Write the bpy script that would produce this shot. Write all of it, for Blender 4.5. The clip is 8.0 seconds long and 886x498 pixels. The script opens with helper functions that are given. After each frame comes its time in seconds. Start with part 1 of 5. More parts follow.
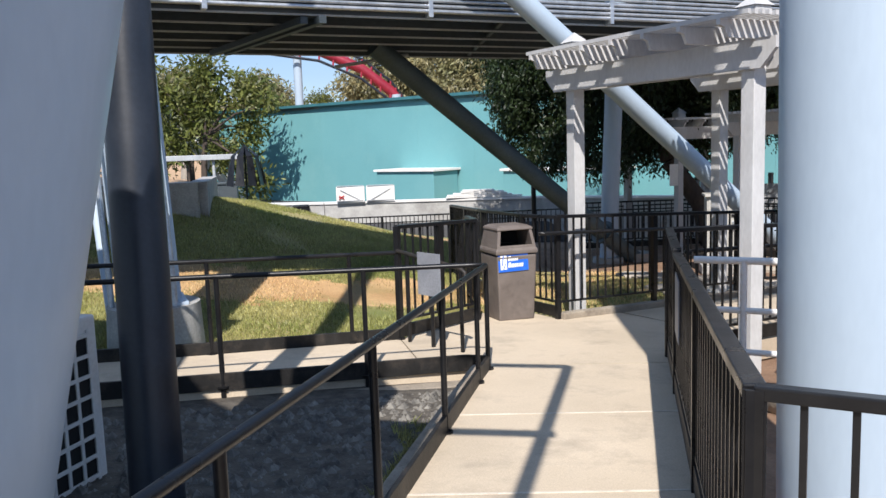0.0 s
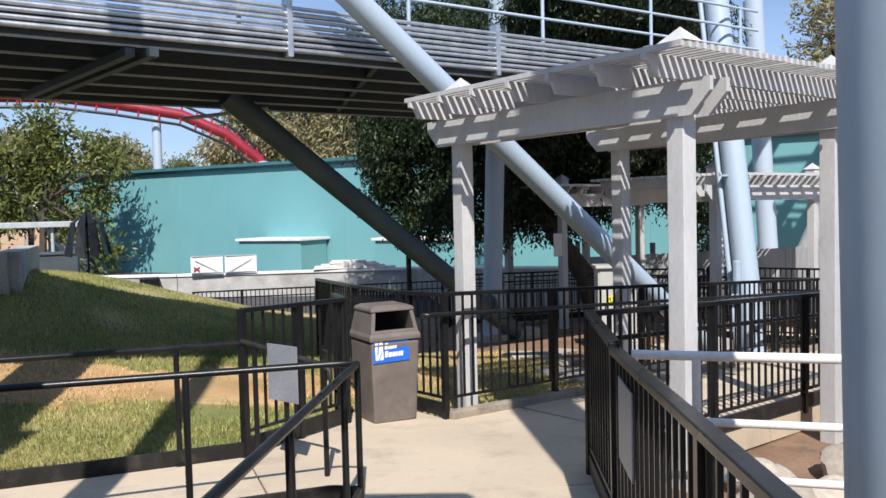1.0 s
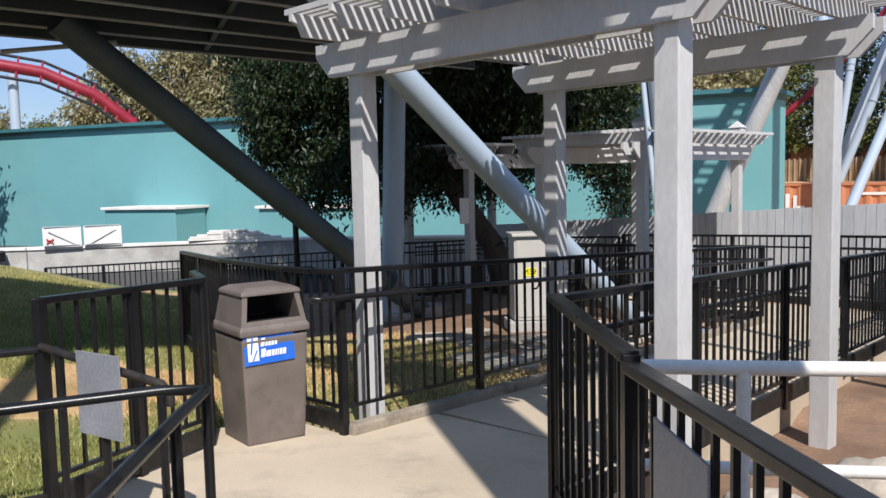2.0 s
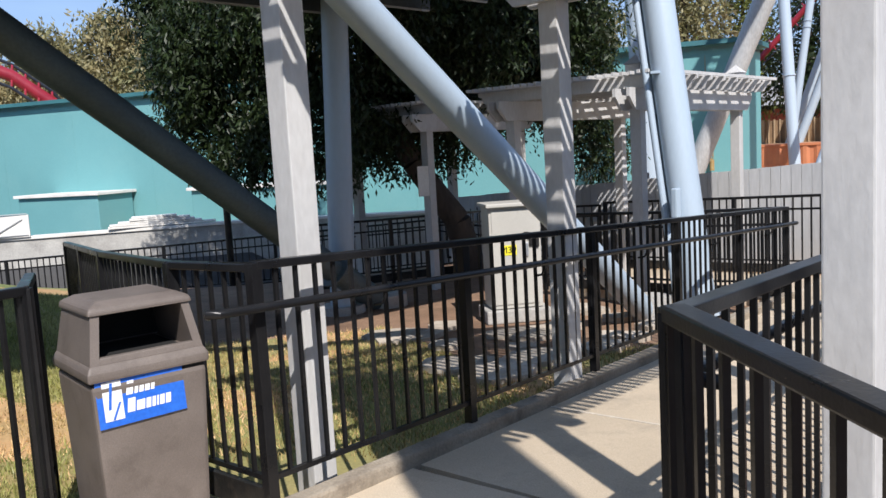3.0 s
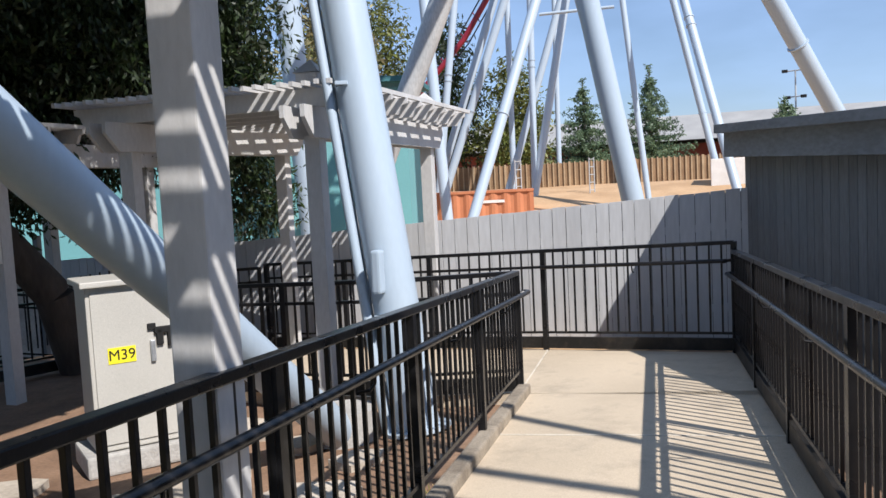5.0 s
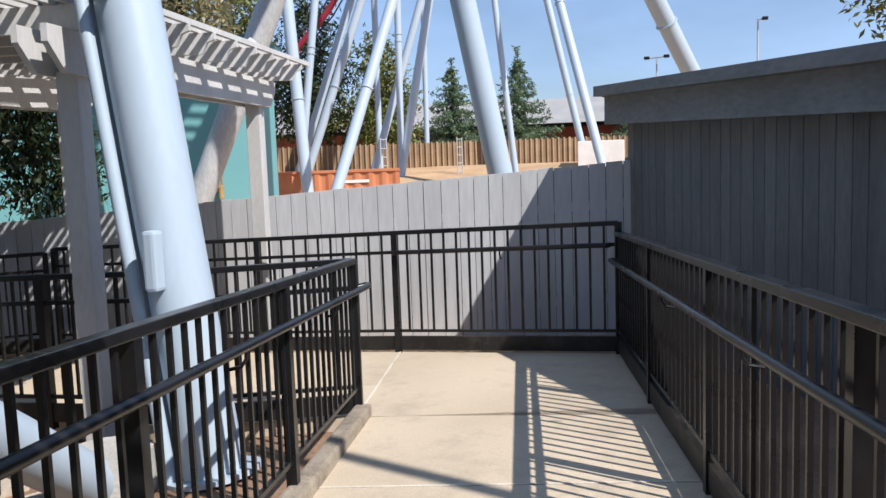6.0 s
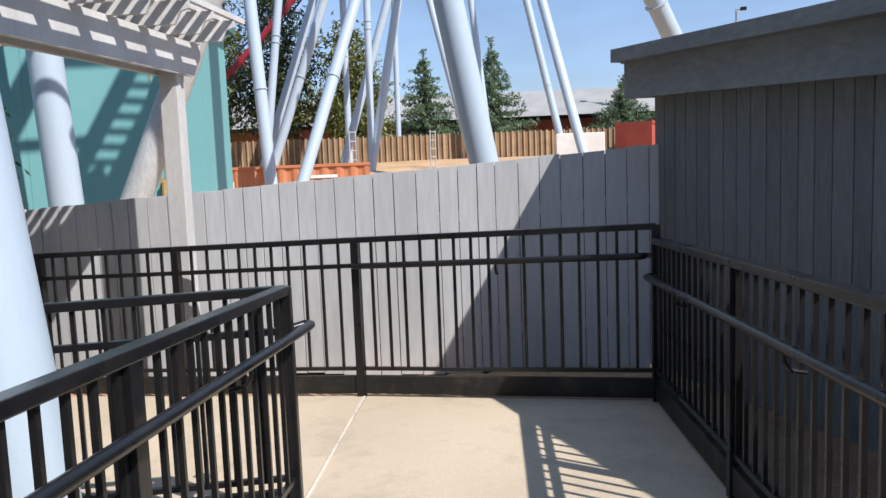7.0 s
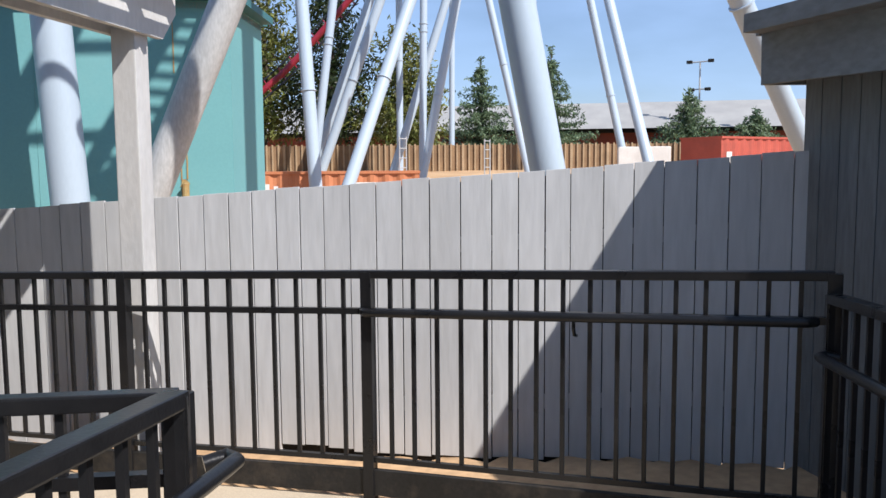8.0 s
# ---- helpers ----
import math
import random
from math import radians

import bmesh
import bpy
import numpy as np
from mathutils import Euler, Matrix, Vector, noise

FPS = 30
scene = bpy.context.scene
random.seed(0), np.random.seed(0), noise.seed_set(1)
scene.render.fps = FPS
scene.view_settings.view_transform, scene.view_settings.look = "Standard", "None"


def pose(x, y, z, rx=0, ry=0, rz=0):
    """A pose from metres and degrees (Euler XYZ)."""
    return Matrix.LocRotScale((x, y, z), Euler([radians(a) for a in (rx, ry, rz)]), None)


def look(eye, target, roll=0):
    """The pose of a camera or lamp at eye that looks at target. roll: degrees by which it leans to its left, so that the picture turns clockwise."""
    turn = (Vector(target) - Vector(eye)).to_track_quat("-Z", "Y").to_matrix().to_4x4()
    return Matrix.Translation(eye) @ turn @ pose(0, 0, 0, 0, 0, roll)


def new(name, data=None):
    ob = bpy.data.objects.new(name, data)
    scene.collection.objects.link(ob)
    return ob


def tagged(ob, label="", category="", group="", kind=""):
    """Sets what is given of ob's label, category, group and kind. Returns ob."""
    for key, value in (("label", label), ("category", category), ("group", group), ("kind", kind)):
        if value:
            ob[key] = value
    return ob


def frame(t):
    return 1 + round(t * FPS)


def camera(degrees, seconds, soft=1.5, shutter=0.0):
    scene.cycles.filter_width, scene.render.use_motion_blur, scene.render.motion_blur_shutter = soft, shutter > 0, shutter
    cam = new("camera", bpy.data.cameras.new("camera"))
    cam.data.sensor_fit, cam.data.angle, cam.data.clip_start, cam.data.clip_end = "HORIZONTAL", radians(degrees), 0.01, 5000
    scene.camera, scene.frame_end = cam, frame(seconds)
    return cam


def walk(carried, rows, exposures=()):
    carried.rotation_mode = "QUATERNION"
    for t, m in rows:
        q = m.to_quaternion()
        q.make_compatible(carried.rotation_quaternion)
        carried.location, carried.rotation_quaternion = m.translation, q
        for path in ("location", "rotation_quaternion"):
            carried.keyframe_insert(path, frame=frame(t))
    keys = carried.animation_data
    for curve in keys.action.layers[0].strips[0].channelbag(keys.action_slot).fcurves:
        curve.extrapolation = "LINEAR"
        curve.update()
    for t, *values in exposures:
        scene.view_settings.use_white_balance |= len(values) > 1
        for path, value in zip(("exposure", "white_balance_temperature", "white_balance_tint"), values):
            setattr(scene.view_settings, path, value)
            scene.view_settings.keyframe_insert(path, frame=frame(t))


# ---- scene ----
cam = camera(56.3, 8.0)
PATH = [
    (0, (0.056, 0.105, 1.55), (0.053, 2.089, 1.297), -1.9),
    (0.5, (0.044, 0.976, 1.531), (0.17, 2.964, 1.351), -1.8),
    (1, (0.144, 1.819, 1.473), (0.456, 3.792, 1.379), -1.4),
    (1.5, (0.217, 2.793, 1.407), (0.639, 4.744, 1.29), -1.3),
    (2, (0.396, 3.69, 1.325), (0.963, 5.6, 1.153), -1.3),
    (2.2, (0.469, 4.13, 1.289), (1.063, 6.03, 1.093), -2.2),
    (3.3, (1.07, 6.238, 1.108), (1.805, 8.083, 0.873), -3.1),
    (3.5, (1.173, 6.508, 1.109), (1.973, 8.326, 0.88), -3.0),
    (4, (1.59, 7.355, 1.082), (2.616, 9.061, 0.893), -3.5),
    (4.5, (1.951, 8.048, 1.091), (3.216, 9.591, 0.95), -2.7),
    (5, (2.478, 8.658, 1.077), (3.864, 10.092, 0.92), -2.9),
    (5.2, (2.798, 8.805, 0.996), (4.239, 10.184, 0.837), -3.4),
    (6.3, (4.302, 9.939, 0.914), (5.941, 11.067, 0.709), -0.7),
    (6.5, (4.624, 10.194, 0.904), (6.291, 11.283, 0.713), -0.2),
    (7, (5.333, 10.699, 0.837), (6.958, 11.844, 0.612), -2.2),
    (7.5, (6.07, 11.193, 0.827), (7.66, 12.379, 0.571), -1.2),
    (8, (6.826, 11.759, 0.781), (8.38, 13.003, 0.585), -0.4),
]
EXPOSURES = [(0.0, 0.39, 6300, 13), (0.7, 0.38, 6300, 13), (1.5, 0.22, 6300, 13), (2.0, 0.20, 6300, 13), (3.5, 0.33, 6300, 13), (4.0, 0.29, 6300, 13), (5.0, 0.34, 6300, 13), (6.5, 0.36, 6300, 13), (8.0, 0.40, 6300, 13)]
walk(cam, [(t, look(eye, target, roll)) for t, eye, target, roll in PATH], EXPOSURES)

# ---- world, sun, exposure ----
world = bpy.data.worlds.new("daylight")
scene.world = world
world.use_nodes = True
wn = world.node_tree
sky = wn.nodes.new("ShaderNodeTexSky")
sky.sky_type, sky.sun_disc = "NISHITA", False
sky.sun_elevation, sky.sun_rotation = radians(46), radians(180)
sky.altitude, sky.air_density, sky.dust_density, sky.ozone_density = 20, 1.0, 0.1, 3.5
wn.nodes["Background"].inputs[1].default_value = 0.07
coords = wn.nodes.new("ShaderNodeTexCoord")
wisp = wn.nodes.new("ShaderNodeMapping")
wisp.inputs["Scale"].default_value = (1.5, 1.5, 5.0)
veil = wn.nodes.new("ShaderNodeTexNoise")
veil.inputs["Scale"].default_value, veil.inputs["Detail"].default_value = 2.2, 7
thin = wn.nodes.new("ShaderNodeMapRange")
thin.inputs["From Min"].default_value, thin.inputs["From Max"].default_value, thin.inputs["To Max"].default_value = 0.35, 0.75, 0.5
thin.inputs["To Min"].default_value = 0.22
haze = wn.nodes.new("ShaderNodeMixRGB")
haze.inputs[2].default_value = (7.4, 10.8, 17.0, 1)
wn.links.new(coords.outputs["Generated"], wisp.inputs["Vector"])
wn.links.new(wisp.outputs[0], veil.inputs["Vector"])
wn.links.new(veil.outputs["Fac"], thin.inputs["Value"])
wn.links.new(thin.outputs[0], haze.inputs[0])
wn.links.new(sky.outputs[0], haze.inputs[1])
wn.links.new(haze.outputs[0], wn.nodes["Background"].inputs[0])
sun = new("sun", bpy.data.lights.new("sun", "SUN"))
sun.data.energy, sun.data.angle, sun.data.color = 5.2, radians(0.53), (1.0, 0.95, 0.87)
sun.matrix_world = look((-1.6, -20, 20.7), (0, 0, 0))


# ---- materials ----
def mat(name, a, b, scale=3.0, rough=0.6, metal=0.0, bump=0.15, fine=60.0, stretch=(1, 1, 1), dirt=None, dirt_amount=0.0,
        dirt_scale=1.2, rough_var=0.12, coat=0.0, rnd=0.0, spec=0.5, grain=0.35):
    """Two base colours blended by a coarse noise, a finer grain on top, optional stains, relief."""
    m = bpy.data.materials.new(name)
    m.use_nodes = True
    t = m.node_tree
    n, l = t.nodes, t.links
    bs = n["Principled BSDF"]
    geo = n.new("ShaderNodeTexCoord")
    mp = n.new("ShaderNodeMapping")
    mp.inputs["Scale"].default_value = stretch
    l.new(geo.outputs["Object"], mp.inputs["Vector"])
    big = n.new("ShaderNodeTexNoise")
    big.inputs["Scale"].default_value, big.inputs["Detail"].default_value = scale, 5
    small = n.new("ShaderNodeTexNoise")
    small.inputs["Scale"].default_value, small.inputs["Detail"].default_value = fine, 4
    for q in (big, small):
        l.new(mp.outputs[0], q.inputs["Vector"])
    ramp = n.new("ShaderNodeValToRGB")
    ramp.color_ramp.elements[0].position, ramp.color_ramp.elements[1].position = 0.32, 0.68
    ramp.color_ramp.elements[0].color, ramp.color_ramp.elements[1].color = (*a, 1), (*b, 1)
    l.new(big.outputs["Fac"], ramp.inputs[0])
    mix = n.new("ShaderNodeMixRGB")
    mix.blend_type, mix.inputs[0].default_value = "OVERLAY", grain
    l.new(ramp.outputs[0], mix.inputs[1])
    l.new(small.outputs["Fac"], mix.inputs[2])
    out = mix.outputs[0]
    if dirt:
        dn = n.new("ShaderNodeTexNoise")
        dn.inputs["Scale"].default_value, dn.inputs["Detail"].default_value = dirt_scale, 8
        dn.inputs["Roughness"].default_value = 0.7
        l.new(mp.outputs[0], dn.inputs["Vector"])
        dr = n.new("ShaderNodeMapRange")
        dr.inputs["From Min"].default_value, dr.inputs["From Max"].default_value = 0.5, 0.72
        dr.inputs["To Max"].default_value = dirt_amount
        l.new(dn.outputs["Fac"], dr.inputs["Value"])
        dm = n.new("ShaderNodeMixRGB")
        dm.inputs[2].default_value = (*dirt, 1)
        l.new(dr.outputs[0], dm.inputs[0])
        l.new(out, dm.inputs[1])
        out = dm.outputs[0]
    if rnd:
        oi = n.new("ShaderNodeObjectInfo")
        mr = n.new("ShaderNodeMapRange")
        mr.inputs["To Min"].default_value, mr.inputs["To Max"].default_value = 1 - rnd, 1 + rnd
        l.new(oi.outputs["Random"], mr.inputs["Value"])
        hs = n.new("ShaderNodeHueSaturation")
        l.new(mr.outputs[0], hs.inputs["Value"])
        l.new(out, hs.inputs["Color"])
        out = hs.outputs[0]
    l.new(out, bs.inputs["Base Color"])
    rr = n.new("ShaderNodeMapRange")
    rr.inputs["To Min"].default_value, rr.inputs["To Max"].default_value = max(0.03, rough - rough_var), min(1, rough + rough_var)
    l.new(big.outputs["Fac"], rr.inputs["Value"])
    l.new(rr.outputs[0], bs.inputs["Roughness"])
    bs.inputs["Metallic"].default_value = metal
    bs.inputs["Specular IOR Level"].default_value = spec
    bs.inputs["Coat Weight"].default_value = coat
    if bump:
        bp = n.new("ShaderNodeBump")
        bp.inputs["Strength"].default_value, bp.inputs["Distance"].default_value = bump, 0.01
        l.new(small.outputs["Fac"], bp.inputs["Height"])
        l.new(bp.outputs[0], bs.inputs["Normal"])
    return m


def leaf_mat(name, a, b, scale=1.5):
    m = mat(name, a, b, scale, 0.5, bump=0.0, fine=9.0)
    n, l = m.node_tree.nodes, m.node_tree.links
    g = n.new("ShaderNodeNewGeometry")
    mr = n.new("ShaderNodeMapRange")
    mr.inputs["To Min"].default_value, mr.inputs["To Max"].default_value = 0.55, 1.5
    l.new(g.outputs["Random Per Island"], mr.inputs["Value"])
    hs = n.new("ShaderNodeHueSaturation")
    src = m.node_tree.nodes["Principled BSDF"].inputs["Base Color"].links[0].from_socket
    l.new(src, hs.inputs["Color"])
    l.new(mr.outputs[0], hs.inputs["Value"])
    l.new(hs.outputs[0], n["Principled BSDF"].inputs["Base Color"])
    tr = n.new("ShaderNodeBsdfTranslucent")
    l.new(hs.outputs[0], tr.inputs["Color"])
    mx = n.new("ShaderNodeMixShader")
    mx.inputs[0].default_value = 0.3
    l.new(n["Principled BSDF"].outputs[0], mx.inputs[1])
    l.new(tr.outputs[0], mx.inputs[2])
    l.new(mx.outputs[0], n["Material Output"].inputs["Surface"])
    return m


M = dict(
    concrete=mat("broom_concrete", (0.475, 0.392, 0.285), (0.575, 0.477, 0.352), 1.1, 0.85, bump=0.25, fine=140, dirt=(0.27, 0.225, 0.17), dirt_amount=0.6, dirt_scale=2.2, rnd=0.05),
    joint=mat("pale_lit_joint_edges", (0.56, 0.50, 0.41), (0.66, 0.60, 0.50), 6, 0.9, bump=0.3, fine=80, dirt=(0.30, 0.25, 0.20), dirt_amount=0.7, dirt_scale=5),
    footing=mat("rough_concrete", (0.34, 0.33, 0.31), (0.46, 0.45, 0.42), 3, 0.9, bump=0.5, fine=40, dirt=(0.16, 0.14, 0.12), dirt_amount=0.5),
    kerb=mat("kerb_concrete", (0.22, 0.185, 0.14), (0.34, 0.29, 0.225), 3, 0.9, bump=0.5, fine=60, dirt=(0.10, 0.075, 0.055), dirt_amount=0.75, dirt_scale=4),
    black=mat("black_paint", (0.008, 0.008, 0.009), (0.013, 0.013, 0.014), 5, 0.3, bump=0.06, fine=90, dirt=(0.03, 0.027, 0.025), dirt_amount=0.25, dirt_scale=6, spec=0.3, grain=0.2),
    blackdull=mat("worn_black_paint", (0.012, 0.0115, 0.011), (0.022, 0.021, 0.02), 6, 0.5, bump=0.2, fine=50, dirt=(0.11, 0.085, 0.065), dirt_amount=0.4, dirt_scale=5, spec=0.25),
    steel=mat("pale_blue_paint", (0.37, 0.45, 0.53), (0.395, 0.475, 0.55), 0.8, 0.4, bump=0.03, fine=30, stretch=(1, 1, 0.3), dirt=(0.36, 0.42, 0.48), dirt_amount=0.2, dirt_scale=1.2, rough_var=0.06, grain=0.06),
    # support paint darkened: the bridge's shade is put into this colour
    strutshade=mat("shade_darkened_strut_paint", (0.055, 0.08, 0.09), (0.085, 0.115, 0.125), 1.5, 0.6, bump=0.1, fine=30),
    steelgrey=mat("grey_steel_paint", (0.36, 0.38, 0.39), (0.46, 0.47, 0.47), 1.5, 0.5, bump=0.1, fine=30, stretch=(1, 1, 0.3), dirt=(0.22, 0.2, 0.18), dirt_amount=0.4),
    darkblue=mat("navy_paint", (0.012, 0.016, 0.024), (0.02, 0.025, 0.035), 3, 0.4, bump=0.06, fine=40),
    deck=mat("grey_decking", (0.036, 0.048, 0.054), (0.058, 0.072, 0.08), 3, 0.6, bump=0.1, fine=40, stretch=(0.3, 0.3, 1)),
    galv=mat("galvanised_steel", (0.42, 0.45, 0.48), (0.58, 0.60, 0.62), 6, 0.38, 0.75, bump=0.1, fine=40),
    perg=mat("weathered_white_wood", (0.46, 0.455, 0.445), (0.54, 0.535, 0.525), 3, 0.75, bump=0.2, fine=35, stretch=(1, 1, 0.4), dirt=(0.36, 0.33, 0.30), dirt_amount=0.35, dirt_scale=2.5, rnd=0.05, grain=0.15),
    fence=mat("grey_stained_boards", (0.43, 0.437, 0.445), (0.50, 0.507, 0.515), 2.0, 0.85, bump=0.22, fine=26, stretch=(1, 1, 0.15), dirt=(0.33, 0.325, 0.315), dirt_amount=0.45, dirt_scale=1.4, rnd=0.05, grain=0.16),
    shed=mat("dark_grey_boards", (0.120, 0.130, 0.138), (0.172, 0.184, 0.192), 2.5, 0.85, bump=0.4, fine=45, stretch=(1, 1, 0.15), dirt=(0.085, 0.085, 0.08), dirt_amount=0.5, rnd=0.1),
    fascia=mat("grey_fascia_board", (0.150, 0.165, 0.180), (0.205, 0.222, 0.238), 3, 0.8, bump=0.4, fine=30, stretch=(0.4, 0.4, 1), dirt=(0.12, 0.12, 0.12), dirt_amount=0.5),
    teal=mat("teal_stucco", (0.125, 0.315, 0.33), (0.145, 0.35, 0.365), 0.4, 0.8, bump=0.04, fine=25, grain=0.08, dirt=(0.17, 0.36, 0.365), dirt_amount=0.6, dirt_scale=0.5),
    tealdark=mat("dark_teal_trim", (0.03, 0.12, 0.14), (0.04, 0.16, 0.18), 2, 0.7),
    white=mat("white_paint", (0.66, 0.64, 0.60), (0.76, 0.74, 0.70), 2, 0.7, bump=0.15, fine=40, dirt=(0.42, 0.38, 0.33), dirt_amount=0.4),
    bin=mat("brown_bin_plastic", (0.125, 0.103, 0.09), (0.165, 0.138, 0.121), 4, 0.6, bump=0.2, fine=190, grain=0.3, dirt=(0.075, 0.06, 0.05), dirt_amount=0.65, dirt_scale=5),
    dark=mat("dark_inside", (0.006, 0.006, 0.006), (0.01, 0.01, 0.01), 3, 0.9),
    blue=mat("blue_label", (0.02, 0.12, 0.55), (0.025, 0.14, 0.60), 3, 0.4, bump=0.0),
    labelwhite=mat("white_label", (0.75, 0.76, 0.78), (0.8, 0.8, 0.82), 3, 0.4, bump=0.0),
    plaque=mat("grey_plaque", (0.19, 0.20, 0.225), (0.25, 0.26, 0.285), 3, 0.45, bump=0.03),
    cabinet=mat("beige_cabinet_paint", (0.43, 0.415, 0.375), (0.49, 0.475, 0.43), 1.2, 0.5, bump=0.03, fine=200, dirt=(0.43, 0.40, 0.34), dirt_amount=0.3, dirt_scale=1.2),
    yellow=mat("yellow_label", (0.75, 0.66, 0.02), (0.8, 0.7, 0.03), 4, 0.5, bump=0.0),
    red=mat("red_track_paint", (0.22, 0.014, 0.028), (0.29, 0.02, 0.036), 2, 0.4, bump=0.05),
    orange=mat("orange_container_paint", (0.44, 0.155, 0.07), (0.52, 0.20, 0.09), 1, 0.6, bump=0.15, dirt=(0.30, 0.12, 0.06), dirt_amount=0.5),
    redbox=mat("red_container_paint", (0.36, 0.065, 0.042), (0.43, 0.085, 0.055), 1, 0.6, bump=0.15, dirt=(0.25, 0.06, 0.04), dirt_amount=0.5),
    brownfence=mat("tan_fence_boards", (0.20, 0.125, 0.07), (0.29, 0.19, 0.105), 1.5, 0.85, bump=0.3, fine=20, rnd=0.15),
    batten=mat("pale_tan_battens", (0.33, 0.235, 0.14), (0.43, 0.31, 0.19), 1.5, 0.85, bump=0.3, fine=20),
    roof=mat("pale_metal_roof", (0.27, 0.265, 0.255), (0.33, 0.325, 0.31), 0.6, 0.7, bump=0.1),
    brick=mat("red_brown_wall", (0.20, 0.05, 0.04), (0.26, 0.07, 0.05), 1, 0.8),
    turf_dry=mat("dried_turf", (0.42, 0.25, 0.11), (0.55, 0.36, 0.18), 1.2, 0.95, bump=0.8, fine=35, dirt=(0.22, 0.2, 0.07), dirt_amount=0.6, dirt_scale=1.1),
    rust=mat("rust_stain", (0.30, 0.16, 0.05), (0.36, 0.30, 0.14), 6, 0.9),
    grass=mat("lawn_soil", (0.16, 0.18, 0.05), (0.32, 0.27, 0.11), 0.55, 0.95, bump=0.8, fine=35, dirt=(0.40, 0.27, 0.13), dirt_amount=0.7, dirt_scale=0.6),
    gravel=mat("dark_gravel", (0.045, 0.038, 0.03), (0.125, 0.108, 0.085), 9, 0.95, bump=1.0, fine=45, dirt=(0.13, 0.115, 0.095), dirt_amount=0.6, dirt_scale=22),
    soil=mat("dry_soil", (0.17, 0.10, 0.06), (0.28, 0.175, 0.11), 1.6, 0.95, bump=0.8, fine=35, dirt=(0.10, 0.065, 0.04), dirt_amount=0.6, dirt_scale=3),
    orangedirt=mat("orange_dirt", (0.40, 0.25, 0.13), (0.52, 0.34, 0.19), 0.6, 0.95, bump=0.6, fine=15),
    asphalt=mat("asphalt", (0.045, 0.045, 0.047), (0.065, 0.064, 0.062), 1.2, 0.9, bump=0.5, fine=70),
    pebble=mat("dull_pebbles", (0.07, 0.064, 0.056), (0.24, 0.225, 0.195), 9, 0.9, bump=0.3),
    stone=mat("pale_stone", (0.36, 0.31, 0.25), (0.48, 0.42, 0.34), 3, 0.9, bump=0.6, fine=25, rnd=0.15),
    bark=mat("bark", (0.05, 0.037, 0.03), (0.09, 0.068, 0.052), 5, 0.95, bump=1.0, fine=18, stretch=(1, 1, 0.3)),
    palebark=mat("pale_bark", (0.26, 0.22, 0.18), (0.40, 0.35, 0.29), 4, 0.9, bump=0.5, fine=12, stretch=(1, 1, 0.3)),
    leafdark=leaf_mat("dark_leaves", (0.014, 0.028, 0.008), (0.035, 0.055, 0.016)),
    leafmid=leaf_mat("olive_leaves", (0.085, 0.115, 0.025), (0.18, 0.18, 0.045)),
    leafeuc=leaf_mat("dusty_green_leaves", (0.17, 0.175, 0.08), (0.34, 0.29, 0.15), 0.5),
    leafcon=leaf_mat("conifer_needles", (0.075, 0.125, 0.07), (0.15, 0.21, 0.11), 0.6),
    blade=leaf_mat("grass_blades", (0.20, 0.235, 0.06), (0.45, 0.40, 0.16), 0.75),
    blade_dry=leaf_mat("dried_grass_blades", (0.42, 0.32, 0.13), (0.72, 0.50, 0.27), 0.9),
    strip=mat("strip_red", (0.45, 0.03, 0.03), (0.5, 0.04, 0.04), 3, 0.5),
)


# ---- helpers ----
def ramp_z(x, y):
    return -0.07 - 0.0145 * x - 0.044 * y


def on_ramp(x, y, h=0.0):
    return Vector((x, y, ramp_z(x, y) + h))


def thing(name, loc, label="", category="", group="", kind=""):
    ob = new(name)
    ob.location = loc
    ob.empty_display_size = 0.1
    return tagged(ob, label, category, group, kind)


def offset(ob):
    v = Vector((0, 0, 0))
    while ob:
        v += ob.location
        ob = ob.parent
    return v


def part(name, bm, material, parent=None, label="", smooth=False):
    """Links a bmesh, given in world coordinates, as one mesh under its parent."""
    me = bpy.data.meshes.new(name)
    if parent:
        bmesh.ops.translate(bm, verts=bm.verts, vec=-offset(parent))
    bm.normal_update()
    bm.to_mesh(me)
    bm.free()
    me.materials.append(material)
    if smooth:
        me.polygons.foreach_set("use_smooth", [True] * len(me.polygons))
        me.set_sharp_from_angle(angle=radians(40))
    ob = new(name, me)
    if parent:
        ob.parent = parent
    if label:
        ob["label"] = label
    return ob


def piece(name, mesh, parent, loc, rot=0.0, tall=1.0):
    """An object of its own on a shared mesh, at a world place."""
    ob = new(name, mesh)
    ob.parent = parent
    ob.location = Vector(loc) - offset(parent)
    if rot:
        ob.rotation_euler = (0, 0, rot)
    ob.scale = (1, 1, tall)
    return ob


def shared(name, bm, material):
    me = bpy.data.meshes.new(name)
    bm.normal_update()
    bm.to_mesh(me)
    bm.free()
    me.materials.append(material)
    return me


def box(bm, c, size, rz=0.0, bevel=0.0, m=None):
    """An upright box: centre, full sizes, turn about z in radians."""
    k = bmesh.new()
    bmesh.ops.create_cube(k, size=1.0)
    bmesh.ops.scale(k, verts=k.verts, vec=size)
    if bevel:
        bmesh.ops.bevel(k, geom=k.edges[:], offset=bevel, segments=2, affect="EDGES", profile=0.6)
    t = Matrix.Translation(c) @ (m if m else Matrix.Rotation(rz, 4, "Z"))
    bmesh.ops.transform(k, matrix=t, verts=k.verts)
    join(bm, k)


def join(bm, k):
    base = [bm.verts.new(v.co) for v in k.verts]
    k.verts.index_update()
    for f in k.faces:
        bm.faces.new([base[v.index] for v in f.verts])
    k.free()


